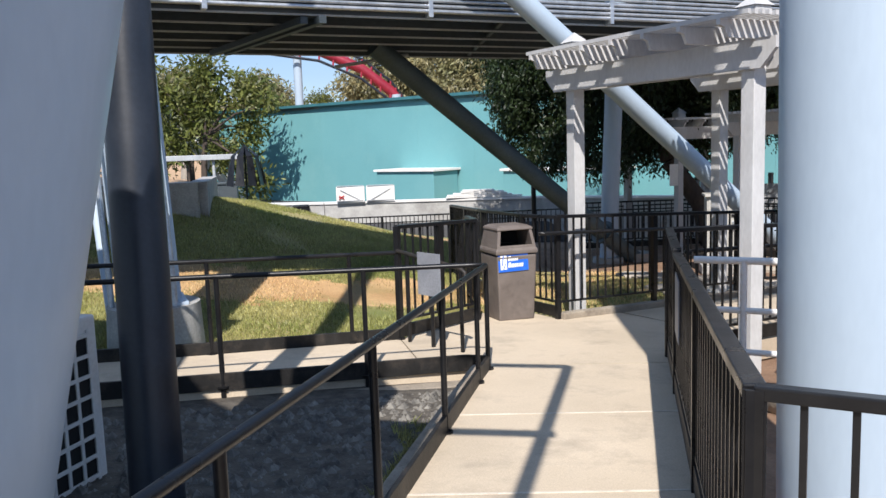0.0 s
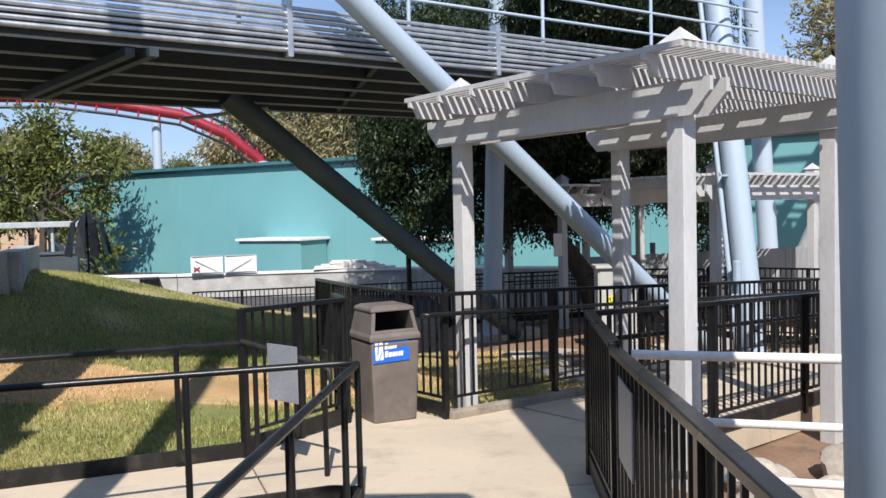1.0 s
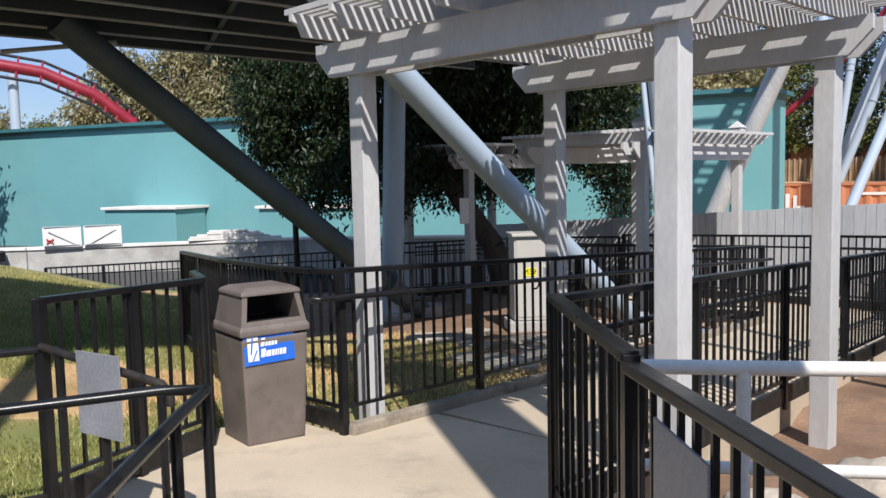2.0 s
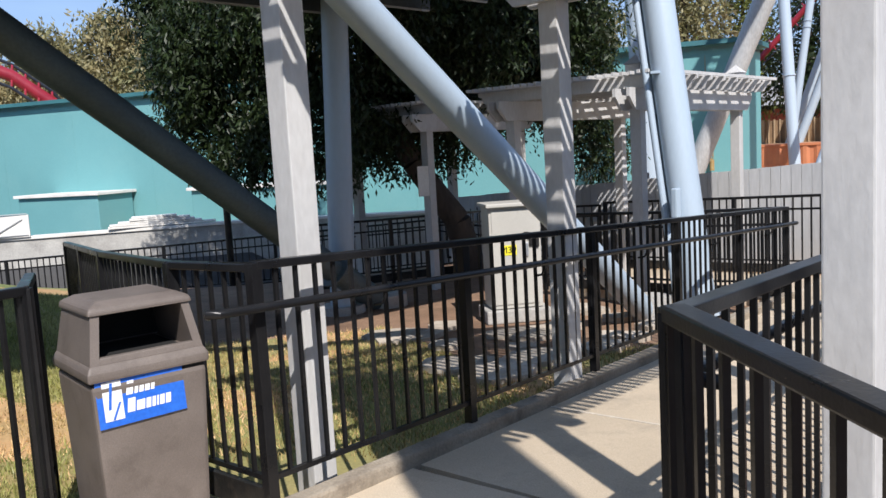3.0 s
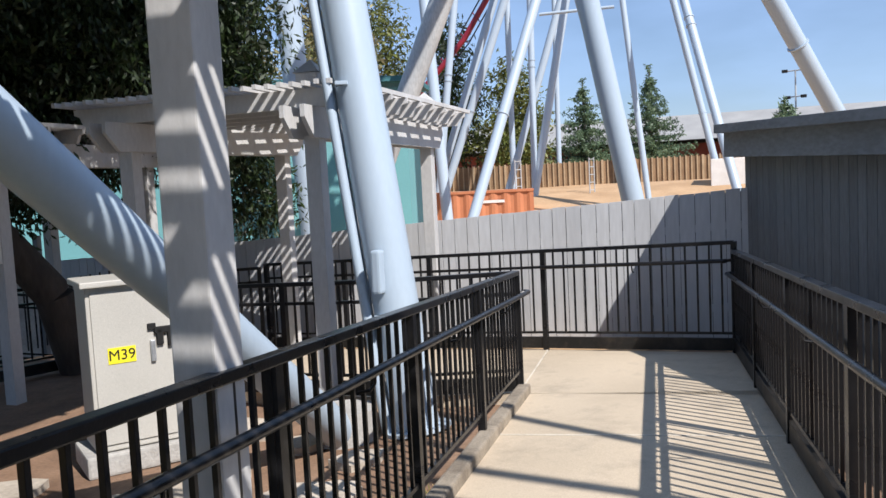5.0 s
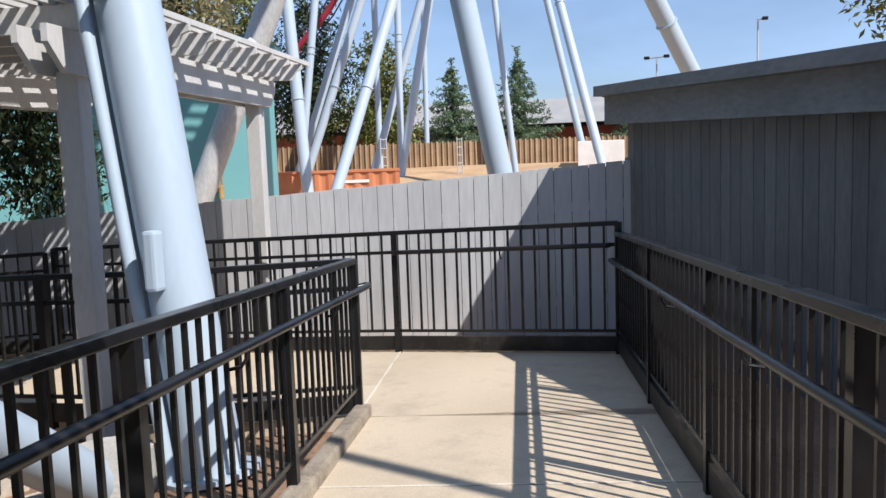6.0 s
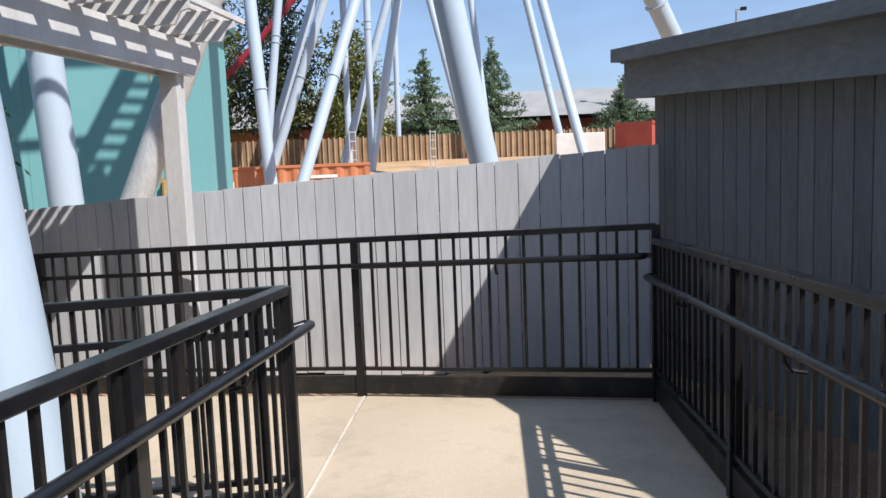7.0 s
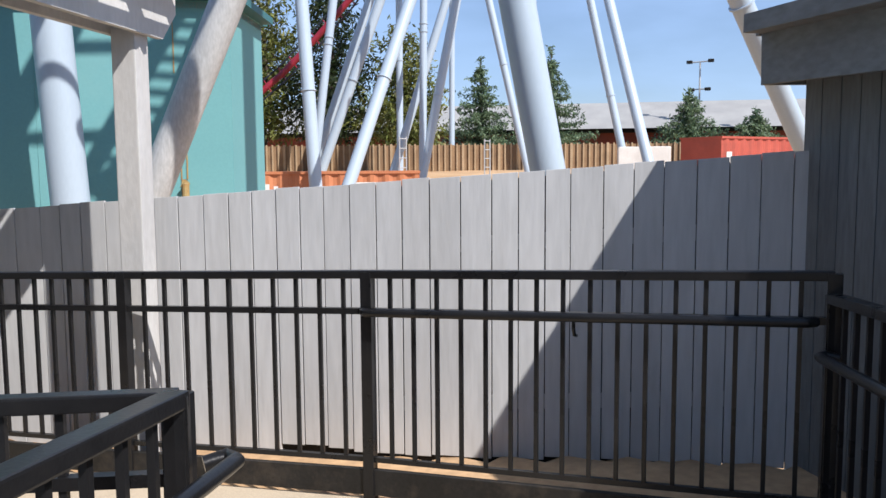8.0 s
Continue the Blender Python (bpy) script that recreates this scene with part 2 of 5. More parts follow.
def tube(bm, p, q, r, seg=16, r2=None, cap=True):
    p, q = Vector(p), Vector(q)
    d = (q - p).normalized()
    a = d.orthogonal().normalized()
    b = d.cross(a)
    r2 = r if r2 is None else r2
    one = [bm.verts.new(p + (a * math.cos(2 * math.pi * i / seg) + b * math.sin(2 * math.pi * i / seg)) * r) for i in range(seg)]
    two = [bm.verts.new(q + (a * math.cos(2 * math.pi * i / seg) + b * math.sin(2 * math.pi * i / seg)) * r2) for i in range(seg)]
    for i in range(seg):
        bm.faces.new((one[i], one[(i + 1) % seg], two[(i + 1) % seg], two[i]))
    if cap:
        bm.faces.new(one[::-1])
        bm.faces.new(two)


def pipe(bm, pts, r, seg=12):
    """A round pipe along points, with ball-like joints."""
    pts = [Vector(p) for p in pts]
    rings = []
    a = None
    for i, p in enumerate(pts):
        d = (pts[min(i + 1, len(pts) - 1)] - pts[max(i - 1, 0)]).normalized()
        a = (a - d * a.dot(d)).normalized() if a else d.orthogonal().normalized()
        b = d.cross(a)
        rings.append([bm.verts.new(p + (a * math.cos(2 * math.pi * k / seg) + b * math.sin(2 * math.pi * k / seg)) * r) for k in range(seg)])
    for one, two in zip(rings, rings[1:]):
        for i in range(seg):
            bm.faces.new((one[i], one[(i + 1) % seg], two[(i + 1) % seg], two[i]))
    bm.faces.new(rings[0][::-1])
    bm.faces.new(rings[-1])


def beam(bm, p, q, w, h, bevel=0.0):
    """A rectangular bar from p to q, its sides upright; w across, h high."""
    p, q = Vector(p), Vector(q)
    d = q - p
    side = Vector((-d.y, d.x, 0)).normalized() * w / 2
    up = d.cross(Vector((-side.x, -side.y, 0))).normalized() * h / 2
    if up.z < 0:
        up = -up
    k = bmesh.new()
    vs = [k.verts.new(o + s * side + t * up) for o in (p, q) for s, t in ((-1, -1), (1, -1), (1, 1), (-1, 1))]
    for f in ((3, 2, 1, 0), (4, 5, 6, 7), (0, 1, 5, 4), (1, 2, 6, 5), (2, 3, 7, 6), (3, 0, 4, 7)):
        k.faces.new([vs[i] for i in f])
    bmesh.ops.recalc_face_normals(k, faces=k.faces)
    if bevel:
        bmesh.ops.bevel(k, geom=k.edges[:], offset=bevel, segments=2, affect="EDGES", profile=0.6)
    join(bm, k)


def plate(bm, pts, thick):
    """A slab: upper outline in order, and its thickness."""
    top = [bm.verts.new(p) for p in pts]
    bot = [bm.verts.new(Vector(p) - Vector((0, 0, thick))) for p in pts]
    n = len(pts)
    bm.faces.new(top)
    bm.faces.new(bot[::-1])
    for i in range(n):
        bm.faces.new((top[i], bot[i], bot[(i + 1) % n], top[(i + 1) % n]))
    bmesh.ops.recalc_face_normals(bm, faces=bm.faces)


def lerp(a, b, f):
    return Vector(a) + (Vector(b) - Vector(a)) * f


# ---- ground ----
def smooth01(v):
    v = max(0.0, min(1.0, v))
    return v * v * (3 - 2 * v)


def beyond(x, y):
    """Metres beyond the line of the grey fence, towards the works yard."""
    return (x - 11.6) * 0.878 + (y - 13.2) * 0.478


def ground_z(x, y):
    z = max(min(ramp_z(x, y) - 0.22, -0.05), -0.98)
    z += 1.5 * math.exp(-((x + 5.3) / 4.2) ** 2 - ((y - 17.5) / 6.0) ** 2)
    z += 0.5 * math.exp(-((x + 5.4) / 1.5) ** 2 - ((y - 15.3) / 1.5) ** 2)
    if x < 1.2 and y < 7.2:
        z += 0.11
    if x > 1.0 and y > 9.3:
        z += 0.1 * smooth01((16 - y) / 3)
    z -= 0.62 * smooth01((beyond(x, y) + 0.1) / 0.35) * smooth01((9 - beyond(x, y)) / 4)
    z += 1.6 * smooth01((beyond(x, y) - 22) / 12)
    dip = smooth01((y - 20.3) / 1.2) * smooth01((x + 7) / 2) * smooth01((10 - x) / 2) * smooth01((26 - y) / 0.5)
    z += dip * (min(z, -1.35 - 0.105 * (y - 22)) - z)
    z += 0.03 * noise.noise(Vector((x * 0.6, y * 0.6, 0)))
    return z


def parched(x, y):
    """Above zero where the lawn has dried out: a ragged strip along the foot of the mound."""
    band = 0.85 - abs(y - 11.9 - 0.1 * (x + 2)) if x < 1.2 and y < 19 else -0.2
    return band + 0.75 * noise.noise(Vector((x * 0.9, y * 0.9, 7))) + 0.25 * noise.noise(Vector((x * 3.1, y * 3.1, 2)))


def ground_kind(x, y):
    if beyond(x, y) > -0.8:
        return 3
    if x < 1.2 and y < 7.2:
        return 1
    if y > 20.5 or x < -13:
        return 4
    if x > 6.2 - (y - 13) * 0.15 or (x > 3.6 and y > 12.2) or (x > 1.3 and y > 15.5) or (y < 12 and x > 1.8 + (y - 9.5) * 1.66):
        return 2
    return 5 if parched(x, y) > 0 else 0


def spread(lo, hi, step, far):
    xs = [lo + step * i for i in range(int((hi - lo) / step) + 1)]
    k, d = step, step
    a, b = [], []
    while d < far:
        k *= 1.35
        d += k
        a.append(lo - d)
        b.append(hi + d)
    return a[::-1] + xs + b


gx, gy = spread(-14, 18, 0.16, 900), spread(-6, 28, 0.16, 900)
verts = [(x, y, ground_z(x, y)) for y in gy for x in gx]
W = len(gx)
faces = [(j * W + i, j * W + i + 1, (j + 1) * W + i + 1, (j + 1) * W + i) for j in range(len(gy) - 1) for i in range(W - 1)]
me = bpy.data.meshes.new("ground")
me.from_pydata(verts, [], faces)
for k in ("grass", "gravel", "soil", "orangedirt", "asphalt", "turf_dry"):
    me.materials.append(M[k])
me.polygons.foreach_set("material_index", [ground_kind((gx[f[0] % W] + gx[f[1] % W]) / 2, (gy[f[0] // W] + gy[f[2] // W]) / 2) for f in faces])
me.polygons.foreach_set("use_smooth", [True] * len(faces))
tagged(new("ground", me), "lawn, gravel, bare soil and dirt yard round the ramp", "ground", kind="structure")

# ---- the ramp: slabs with joints ----
RE, WC, WP, W2, W3 = (7.85, 13.33), (10.3, 12.57), (9.70, 14.53), (9.19, 15.85), (8.35, 18.1)
CR, CA, NEAR = (2.05, 7.38), (1.35, 9.50), (0.87, 2.24)


def left1(y):
    return 0.42 + 0.207 * (y - 7.15)


def right1(y):
    return 1.34 + 0.235 * (y - 4.34)


pavement = thing("pavement", (0, 0, 0), "pale broom-finished concrete ramp slabs with saw-cut joints", "ramp", kind="structure")
slabs = []
ys = [-4.0, -2.2, -0.4, 1.3, 2.75, 4.2, 5.65, 7.15]
for a, b in zip(ys, ys[1:]):
    slabs.append([(left1(a), a + 0.005), (right1(a), a + 0.005), (right1(b), b - 0.005), (left1(b), b - 0.005)])
slabs.append([(0.42, 7.16), (2.05, 7.16), (2.06, 7.39), (3.1, 8.06), (2.1, 9.95), (1.33, 9.53), (1.05, 10.1), (0.2, 10.0), (-0.42, 8.46), (-0.2, 7.4)])
slabs.append([(-0.43, 8.45), (-0.21, 7.38), (0.40, 7.15), (-2.2, 6.43), (-2.45, 7.78)])
slabs.append([(-2.46, 7.77), (-2.21, 6.42), (-6.0, 5.4), (-6.3, 6.7)])
for f0, f1 in ((0.125, 0.30), (0.30, 0.47), (0.47, 0.64), (0.64, 0.82), (0.82, 0.995)):
    lo = [CA[i] + (RE[i] - CA[i]) * f0 for i in (0, 1)], [CA[i] + (RE[i] - CA[i]) * (f1 - 0.0015) for i in (0, 1)]
    hi = [[CR[i] + (WC[i] - CR[i]) * (0.8 * f + 0.026) for i in (0, 1)] for f in (f0, f1 - 0.0015)]
    slabs.append([lo[0], hi[0], hi[1], lo[1]])
slabs.append([(7.83, 13.33), (8.68, 11.55), WC, (9.72, 14.5)])
slabs.append([(7.83, 13.35), (9.71, 14.53), W2, (8.35, 18.1), (6.3, 17.2), (7.1, 14.3)])
for s in slabs:
    bm = bmesh.new()
    plate(bm, [on_ramp(x, y) for x, y in s], 0.2)
    part("slab", bm, M["concrete"], pavement)
# pale strips along the slab joints put their lit edges into the colour
joints = [((left1(y), y), (right1(y), y)) for y in ys[1:-1]] + [(s[0], s[1]) for s in slabs[11:15]] + [((7.84, 13.34), (9.70, 14.51))]
for a, b in joints:
    bm = bmesh.new()
    beam(bm, on_ramp(*a, -0.011), on_ramp(*b, -0.011), 0.016, 0.03)
    part("joint_strip", bm, M["joint"], pavement)


# ---- black guard rails ----
def bar(w, h, name, material, d=None):
    bm = bmesh.new()
    box(bm, (0, 0, h / 2), (w, d or w, h), bevel=0.0015)
    return shared(name, bm, material)


BALUSTER, POST, POSTTALL = bar(0.019, 0.80, "baluster", M["black"]), bar(0.055, 1.09, "post", M["black"]), bar(0.06, 1.12, "post", M["black"])
BALUSTER_LOW = bar(0.019, 0.66, "baluster", M["black"])


def guard(pts, label, posts=1.8, mid=False, kick=True, handrail=0.0, top=1.07, base=None, group="black guard rails", spacing=0.118, rail=0.05, hand_ends=(0.0, 0.0), tops=None, drop=0.2):
    """A picket guard along plan points: top rail, bottom rail, kick plate, posts, pickets, and a handrail set off to one side."""
    zf = base or ramp_z
    P = lambda x, y, h: Vector((x, y, zf(x, y) + h))
    g = thing("guard_rail", P(*pts[0], 0), label, "railing", group)
    for a, b in zip(pts, pts[1:]):
        a, b = Vector(a), Vector(b)
        L = (b - a).length
        d = (b - a) / L
        turn = math.atan2(d.y, d.x)
        t0, t1 = tops or (top, top)
        bm = bmesh.new()
        beam(bm, P(a.x, a.y, t0 - 0.02), P(b.x, b.y, t1 - 0.02), rail, 0.04, 0.006)
        part("top_rail", bm, M["black"], g)
        bm = bmesh.new()
        beam(bm, P(a.x, a.y, 0.2), P(b.x, b.y, 0.2), 0.025, 0.025)
        part("bottom_rail", bm, M["black"], g)
        if mid:
            bm = bmesh.new()
            beam(bm, P(a.x, a.y, top - 0.2), P(b.x, b.y, top - 0.2), 0.03, 0.03)
            part("middle_rail", bm, M["black"], g)
        if kick:
            bm = bmesh.new()
            beam(bm, P(a.x, a.y, 0.085), P(b.x, b.y, 0.085), 0.035, 0.13, 0.004)
            part("kick_plate", bm, M["blackdull"], g)
        n = max(1, round(L / posts))
        for i in range(n + 1):
            p = a + d * (L * i / n)
            piece("post", POST, g, P(p.x, p.y, -0.03), turn, (t0 + (t1 - t0) * i / n + 0.02) / 1.09)
        m = max(1, int(L / spacing))
        for i in range(1, m):
            p = a + d * (L * i / m)
            piece("baluster", BALUSTER, g, P(p.x, p.y, 0.2), turn, (t0 + (t1 - t0) * i / m - 0.22) / 0.80)
        if handrail:
            side = Vector((-d.y, d.x)) * handrail
            h0, h1 = t0 - drop, t1 - drop
            p, q = a + side + d * hand_ends[0], b + side + d * hand_ends[1]
            bm = bmesh.new()
            inner = (a + d * hand_ends[0], b + d * hand_ends[1])
            hooks = [P(inner[0].x, inner[0].y, h0 - 0.01), P(*(inner[0] + side * 0.6 - d * 0.03), h0), P(p.x, p.y, h0)]
            hooke = [P(q.x, q.y, h1), P(*(inner[1] + side * 0.6 + d * 0.03), h1), P(inner[1].x, inner[1].y, h1 - 0.01)]
            pipe(bm, hooks + [P(*(p + d * 0.05), h0)] + [P(*(q - d * 0.05), h1)] + hooke, 0.021, 12)
            hr = part("handrail", bm, M["black"], g, "round black steel handrail", True)
            for i in range(n):
                c = a + d * (L * (i + 0.5) / n)
                c2 = c + side
                bm = bmesh.new()
                hc = h0 + (h1 - h0) * (i + 0.5) / n - 0.87
                pipe(bm, [P(c.x, c.y, 0.78 + hc), P(*(c + side * 0.7), 0.79 + hc), P(*(c + side * 0.97), 0.82 + hc), P(c2.x, c2.y, 0.86 + hc)], 0.008, 8)
                part("bracket", bm, M["black"], hr)
    return g


guard([(3.4, 0.75), NEAR], "black steel picket guard at the ramp's outer corner", posts=1.4)
guard([NEAR, (1.76, 6.12)], "black steel picket guard down the first ramp", posts=1.95, rail=0.065)
guard([(1.76, 6.12), CR], "black steel picket guard at the inner corner of the ramps", posts=1.4, rail=0.065, tops=(1.10, 1.175))
guard([CR, WC], "black steel picket guard with a round handrail, before the shed", posts=1.63, handrail=0.08, hand_ends=(0.3, -0.1), rail=0.065, tops=(1.165, 1.05), drop=0.235)
guard([CA, RE], "black steel picket guard with a round handrail, beside the lawn", posts=1.5, kick=False, handrail=-0.08, hand_ends=(-0.25, 0.12), rail=0.06, tops=(1.21, 1.07))
guard([WC, WP], "black steel picket guard before the grey board fence", posts=2.1, mid=True, top=1.14, handrail=0.06, hand_ends=(0.1, -0.02))
guard([WP, W2, W3], "black steel picket guard running on along the grey fence", posts=1.4, mid=True, top=1.14)
guard([RE, (7.18, 14.1), (6.3, 16.4)], "black steel picket guard returning at the switchback", posts=1.3, mid=True)
guard([CA, (1.02, 10.15), (0.62, 11.9), (0.2, 14.5)], "black steel picket guard behind the litter bin", posts=1.2, top=1.2)
guard([(-0.42, 8.45), (0.42, 9.55)], "short black picket guard beside the litter bin", posts=0.7, rail=0.055, top=1.18)
guard([(0.42, 9.55), (0.35, 10.4)], "short black picket guard behind the litter bin", posts=0.8, top=1.18)


def far_base(x, y):
    return ground_z(x, y) + 0.02


guard([(-3.1, 25.2), (-1.75, 24.5), (1.26, 23.0), (3.3, 22.0), (6.2, 21.3), (8.4, 19.6)], "long black picket guard along a lower walkway", posts=2.3, mid=True, base=far_base, spacing=0.13)
guard([(2.9, 18.6), (6.6, 19.2), (8.3, 18.2)], "black picket guard in the shade of the tree", posts=2.0, mid=True, base=far_base, spacing=0.13)


# ---- round pipe rails round the gravel bed ----
def pipe_rail(top_pts, post_at, label, r=0.022, h=0.9, material="black", name="pipe_rail", kick=True, mids=()):
    g = thing(name, on_ramp(*top_pts[0]), label, "railing", "pipe rails")
    bm = bmesh.new()
    pipe(bm, [on_ramp(x, y, h) for x, y in top_pts], r)
    part("top_rail", bm, M[material], g, "", True)
    for m in mids:
        bm = bmesh.new()
        pipe(bm, [on_ramp(x, y, m) for x, y in top_pts], r * 0.85)
        part("lower_rail", bm, M[material], g, "", True)
    for x, y in post_at:
        bm = bmesh.new()
        tube(bm, on_ramp(x, y, -0.1), on_ramp(x, y, h), r * 0.95, 12)
        tube(bm, on_ramp(x, y, 0.0), on_ramp(x, y, 0.015), r * 2.2, 12)
        part("post", bm, M[material], g, "", True)
    if kick:
        for a, b in zip(top_pts, top_pts[1:]):
            bm = bmesh.new()
            beam(bm, on_ramp(*a, 0.05), on_ramp(*b, 0.05), 0.03, 0.14, 0.004)
            part("kick_plate", bm, M["blackdull"], g)
    return g


LA = lambda y: (left1(y), y)
pipe_rail([LA(-2.5), LA(6.6), (0.40, 7.02), (0.22, 7.08), (-2.3, 6.40), (-5.8, 5.45)],
          [LA(0.6), LA(2.3), LA(3.75), LA(5.25), LA(6.55), (0.40, 7.02), (-0.62, 6.85), (-1.75, 6.55), (-3.1, 6.18), (-4.6, 5.78)],
          "black round pipe rail round the gravel bed")
pipe_rail([(-0.42, 8.45), (-0.85, 8.30), (-2.2, 7.86), (-6.2, 6.8)], [(-0.42, 8.45), (-0.9, 8.29), (-2.2, 7.86), (-3.6, 7.49), (-5.0, 7.12)],
          "black pipe rail between side path and lawn")
bm = bmesh.new()
for a, b in ((LA(-2.5), LA(7.0)),):
    beam(bm, on_ramp(a[0] - 0.06, a[1], -0.05), on_ramp(b[0] - 0.06, b[1], -0.05), 0.14, 0.2, 0.02)
tagged(part("kerb", bm, M["kerb"]), "rough grey concrete kerb along the ramp", "kerb", kind="structure")
bm = bmesh.new()
beam(bm, on_ramp(0.35, 6.98, -0.16), on_ramp(-5.9, 5.32, -0.16), 0.2, 0.14, 0.03)
tagged(part("kerb", bm, M["kerb"]), "pale concrete kerb below the side path", "kerb", kind="structure")
for p, q in (((CA[0] + 0.03, CA[1] - 0.02), (RE[0] + 0.03, RE[1] - 0.02)),):
    bm = bmesh.new()
    beam(bm, on_ramp(*p, -0.01), on_ramp(*q, -0.01), 0.11, 0.18, 0.018)
    tagged(part("kerb", bm, M["kerb"]), "dusty concrete kerb under the guard", "kerb", kind="structure")
# rail end of the side path, leading down to the landing
g = thing("handrail_end", on_ramp(-0.42, 8.45), "scuffed black handrail sloping down to the landing", "railing")
bm = bmesh.new()
pipe(bm, [on_ramp(-0.42, 8.42, 0.92), on_ramp(-0.1, 8.05, 0.86), on_ramp(0.2, 7.75, 0.80), on_ramp(0.24, 7.71, 0.76), on_ramp(0.24, 7.71, 0.70)], 0.022)
part("rail", bm, M["blackdull"], g, "", True)
for x, y, h in ((-0.32, 8.3, 0.9), (-0.08, 8.02, 0.85), (0.2, 7.75, 0.8)):
    bm = bmesh.new()
    tube(bm, on_ramp(x, y, -0.03), on_ramp(x, y, h), 0.02, 10)
    part("post", bm, M["black"], g, "", True)

# white pipe rail beyond the first ramp
pipe_rail([(1.98, 6.42), (2.4, 6.2), (4.6, 5.1)], [(2.3, 6.25), (3.3, 5.75)], "silver-white pipe railing outside the ramp", 0.028, 0.98, "white", "silver_rail", False, (0.6, 0.28))


# ---- plaques ----
def plaque(c, w, h, rz, label, bars):
    g = thing("sign_plate", c, label, "sign")
    bm = bmesh.new()
    box(bm, c, (w, 0.008, h), rz, 0.003)
    p = part("panel", bm, M["plaque"], g)
    n = Vector((math.sin(rz), -math.cos(rz), 0))
    s = Vector((math.cos(rz), math.sin(rz), 0))
    for dx, dz, bw, bh in bars:
        bm = bmesh.new()
        box(bm, Vector(c) + n * 0.0065 + s * dx + Vector((0, 0, dz)), (bw, 0.004, bh), rz)
        part("marking", bm, M["labelwhite"], p)
    return g


plaque((1.615, 5.6, 0.40), 0.42, 0.42, math.atan2(5.13, 1.18), "scratched grey sign plate hung on the guard", ((0, 0.1, 0.03, 0.1), (0.03, 0.0, 0.03, 0.12), (0.0, -0.1, 0.1, 0.02)))
plaque((-0.1, 7.99, 0.30), 0.34, 0.42, math.atan2(-0.37, 0.32), "blank pale grey sign plate hung below the handrail", ())

# ---- litter bin ----
def litter_bin():
    c = Vector((0.80, 9.70, ramp_z(0.8, 9.6)))
    rz = math.atan2(0.17, 0.48)
    R = Matrix.Translation(c) @ Matrix.Rotation(rz, 4, "Z") @ Matrix.Diagonal((0.93, 0.93, 1.0, 1))
    g = thing("litter_bin", c, "brown speckled plastic litter bin with a blue label", "litter bin")

    def block(levels, b=0.012):
        k = bmesh.new()
        rings = []
        for z, wx, wy, oy in levels:
            rings.append([k.verts.new((sx * wx / 2, sy * wy / 2 + oy, z)) for sx, sy in ((-1, -1), (1, -1), (1, 1), (-1, 1))])
        k.faces.new(rings[0][::-1])
        k.faces.new(rings[-1])
        for p, q in zip(rings, rings[1:]):
            for i in range(4):
                k.faces.new((p[i], p[(i + 1) % 4], q[(i + 1) % 4], q[i]))
        if b:
            bmesh.ops.bevel(k, geom=k.edges[:], offset=b, segments=2, affect="EDGES", profile=0.6)
        bmesh.ops.transform(k, matrix=R, verts=k.verts)
        return k

    part("body", block([(0.0, 0.47, 0.47, 0), (0.76, 0.535, 0.535, 0)], 0.02), M["bin"], g)
    part("seam", block([(0.752, 0.515, 0.515, 0), (0.785, 0.515, 0.515, 0)], 0), M["dark"], g)
    hood = part("hood_rim", block([(0.775, 0.56, 0.56, 0), (0.815, 0.565, 0.565, 0), (0.845, 0.53, 0.53, 0)]), M["bin"], g)
    # hood walls with an opening on the front and back
    k = bmesh.new()
    for sx in (-1, 1):
        q = [(sx * 0.262, -0.262, 0.84), (sx * 0.262, 0.262, 0.84), (sx * 0.225, 0.215, 1.06), (sx * 0.225, -0.215, 1.06)]
        i = [(v[0] - sx * 0.04, v[1], v[2]) for v in q]
        a, b = [k.verts.new(v) for v in q], [k.verts.new(v) for v in i]
        k.faces.new(a), k.faces.new(b[::-1])
        for j in range(4):
            k.faces.new((a[j], a[(j + 1) % 4], b[(j + 1) % 4], b[j]))
    bmesh.ops.recalc_face_normals(k, faces=k.faces)
    bmesh.ops.transform(k, matrix=R, verts=k.verts)
    part("hood_wall", k, M["bin"], g)
    for sy in (-1, 1):
        part("hood_front", block([(0.84, 0.50, 0.035, sy * 0.242), (0.872, 0.492, 0.035, sy * 0.236)], 0.006), M["bin"], g)
    part("hood_top", block([(1.045, 0.485, 0.465, 0), (1.075, 0.47, 0.45, 0), (1.10, 0.36, 0.34, 0)], 0.012), M["bin"], g)
    part("liner", block([(0.846, 0.40, 0.40, 0), (0.85, 0.40, 0.40, 0)], 0), M["dark"], g, "black inside of the bin")
    part("back_panel", block([(0.86, 0.47, 0.02, 0.20), (1.05, 0.42, 0.02, 0.185)], 0), M["dark"], g)
    # blue label, slightly tilted, with plain white marks
    T = R @ Matrix.Translation((-0.05, -0.2655, 0.69)) @ Matrix.Rotation(radians(-3.4), 4, "X") @ Matrix.Rotation(radians(-1), 4, "Y")

    def sheet(x, z, w, h, y, m, name, par, shear=0.0):
        k = bmesh.new()
        box(k, (x, y, z), (w, 0.002, h))
        for v in k.verts:
            v.co.x += shear * (v.co.z - z)
        bmesh.ops.transform(k, matrix=T, verts=k.verts)
        return part(name, k, m, par)

    lab = sheet(0, 0, 0.40, 0.22, 0.0, M["blue"], "label", g)
    lab["label"] = "blue printed label"
    sheet(-0.13, 0.0, 0.085, 0.165, -0.002, M["labelwhite"], "emblem", lab)
    sheet(-0.14, 0.02, 0.012, 0.11, -0.004, M["blue"], "emblem_stroke", lab, 0.15)
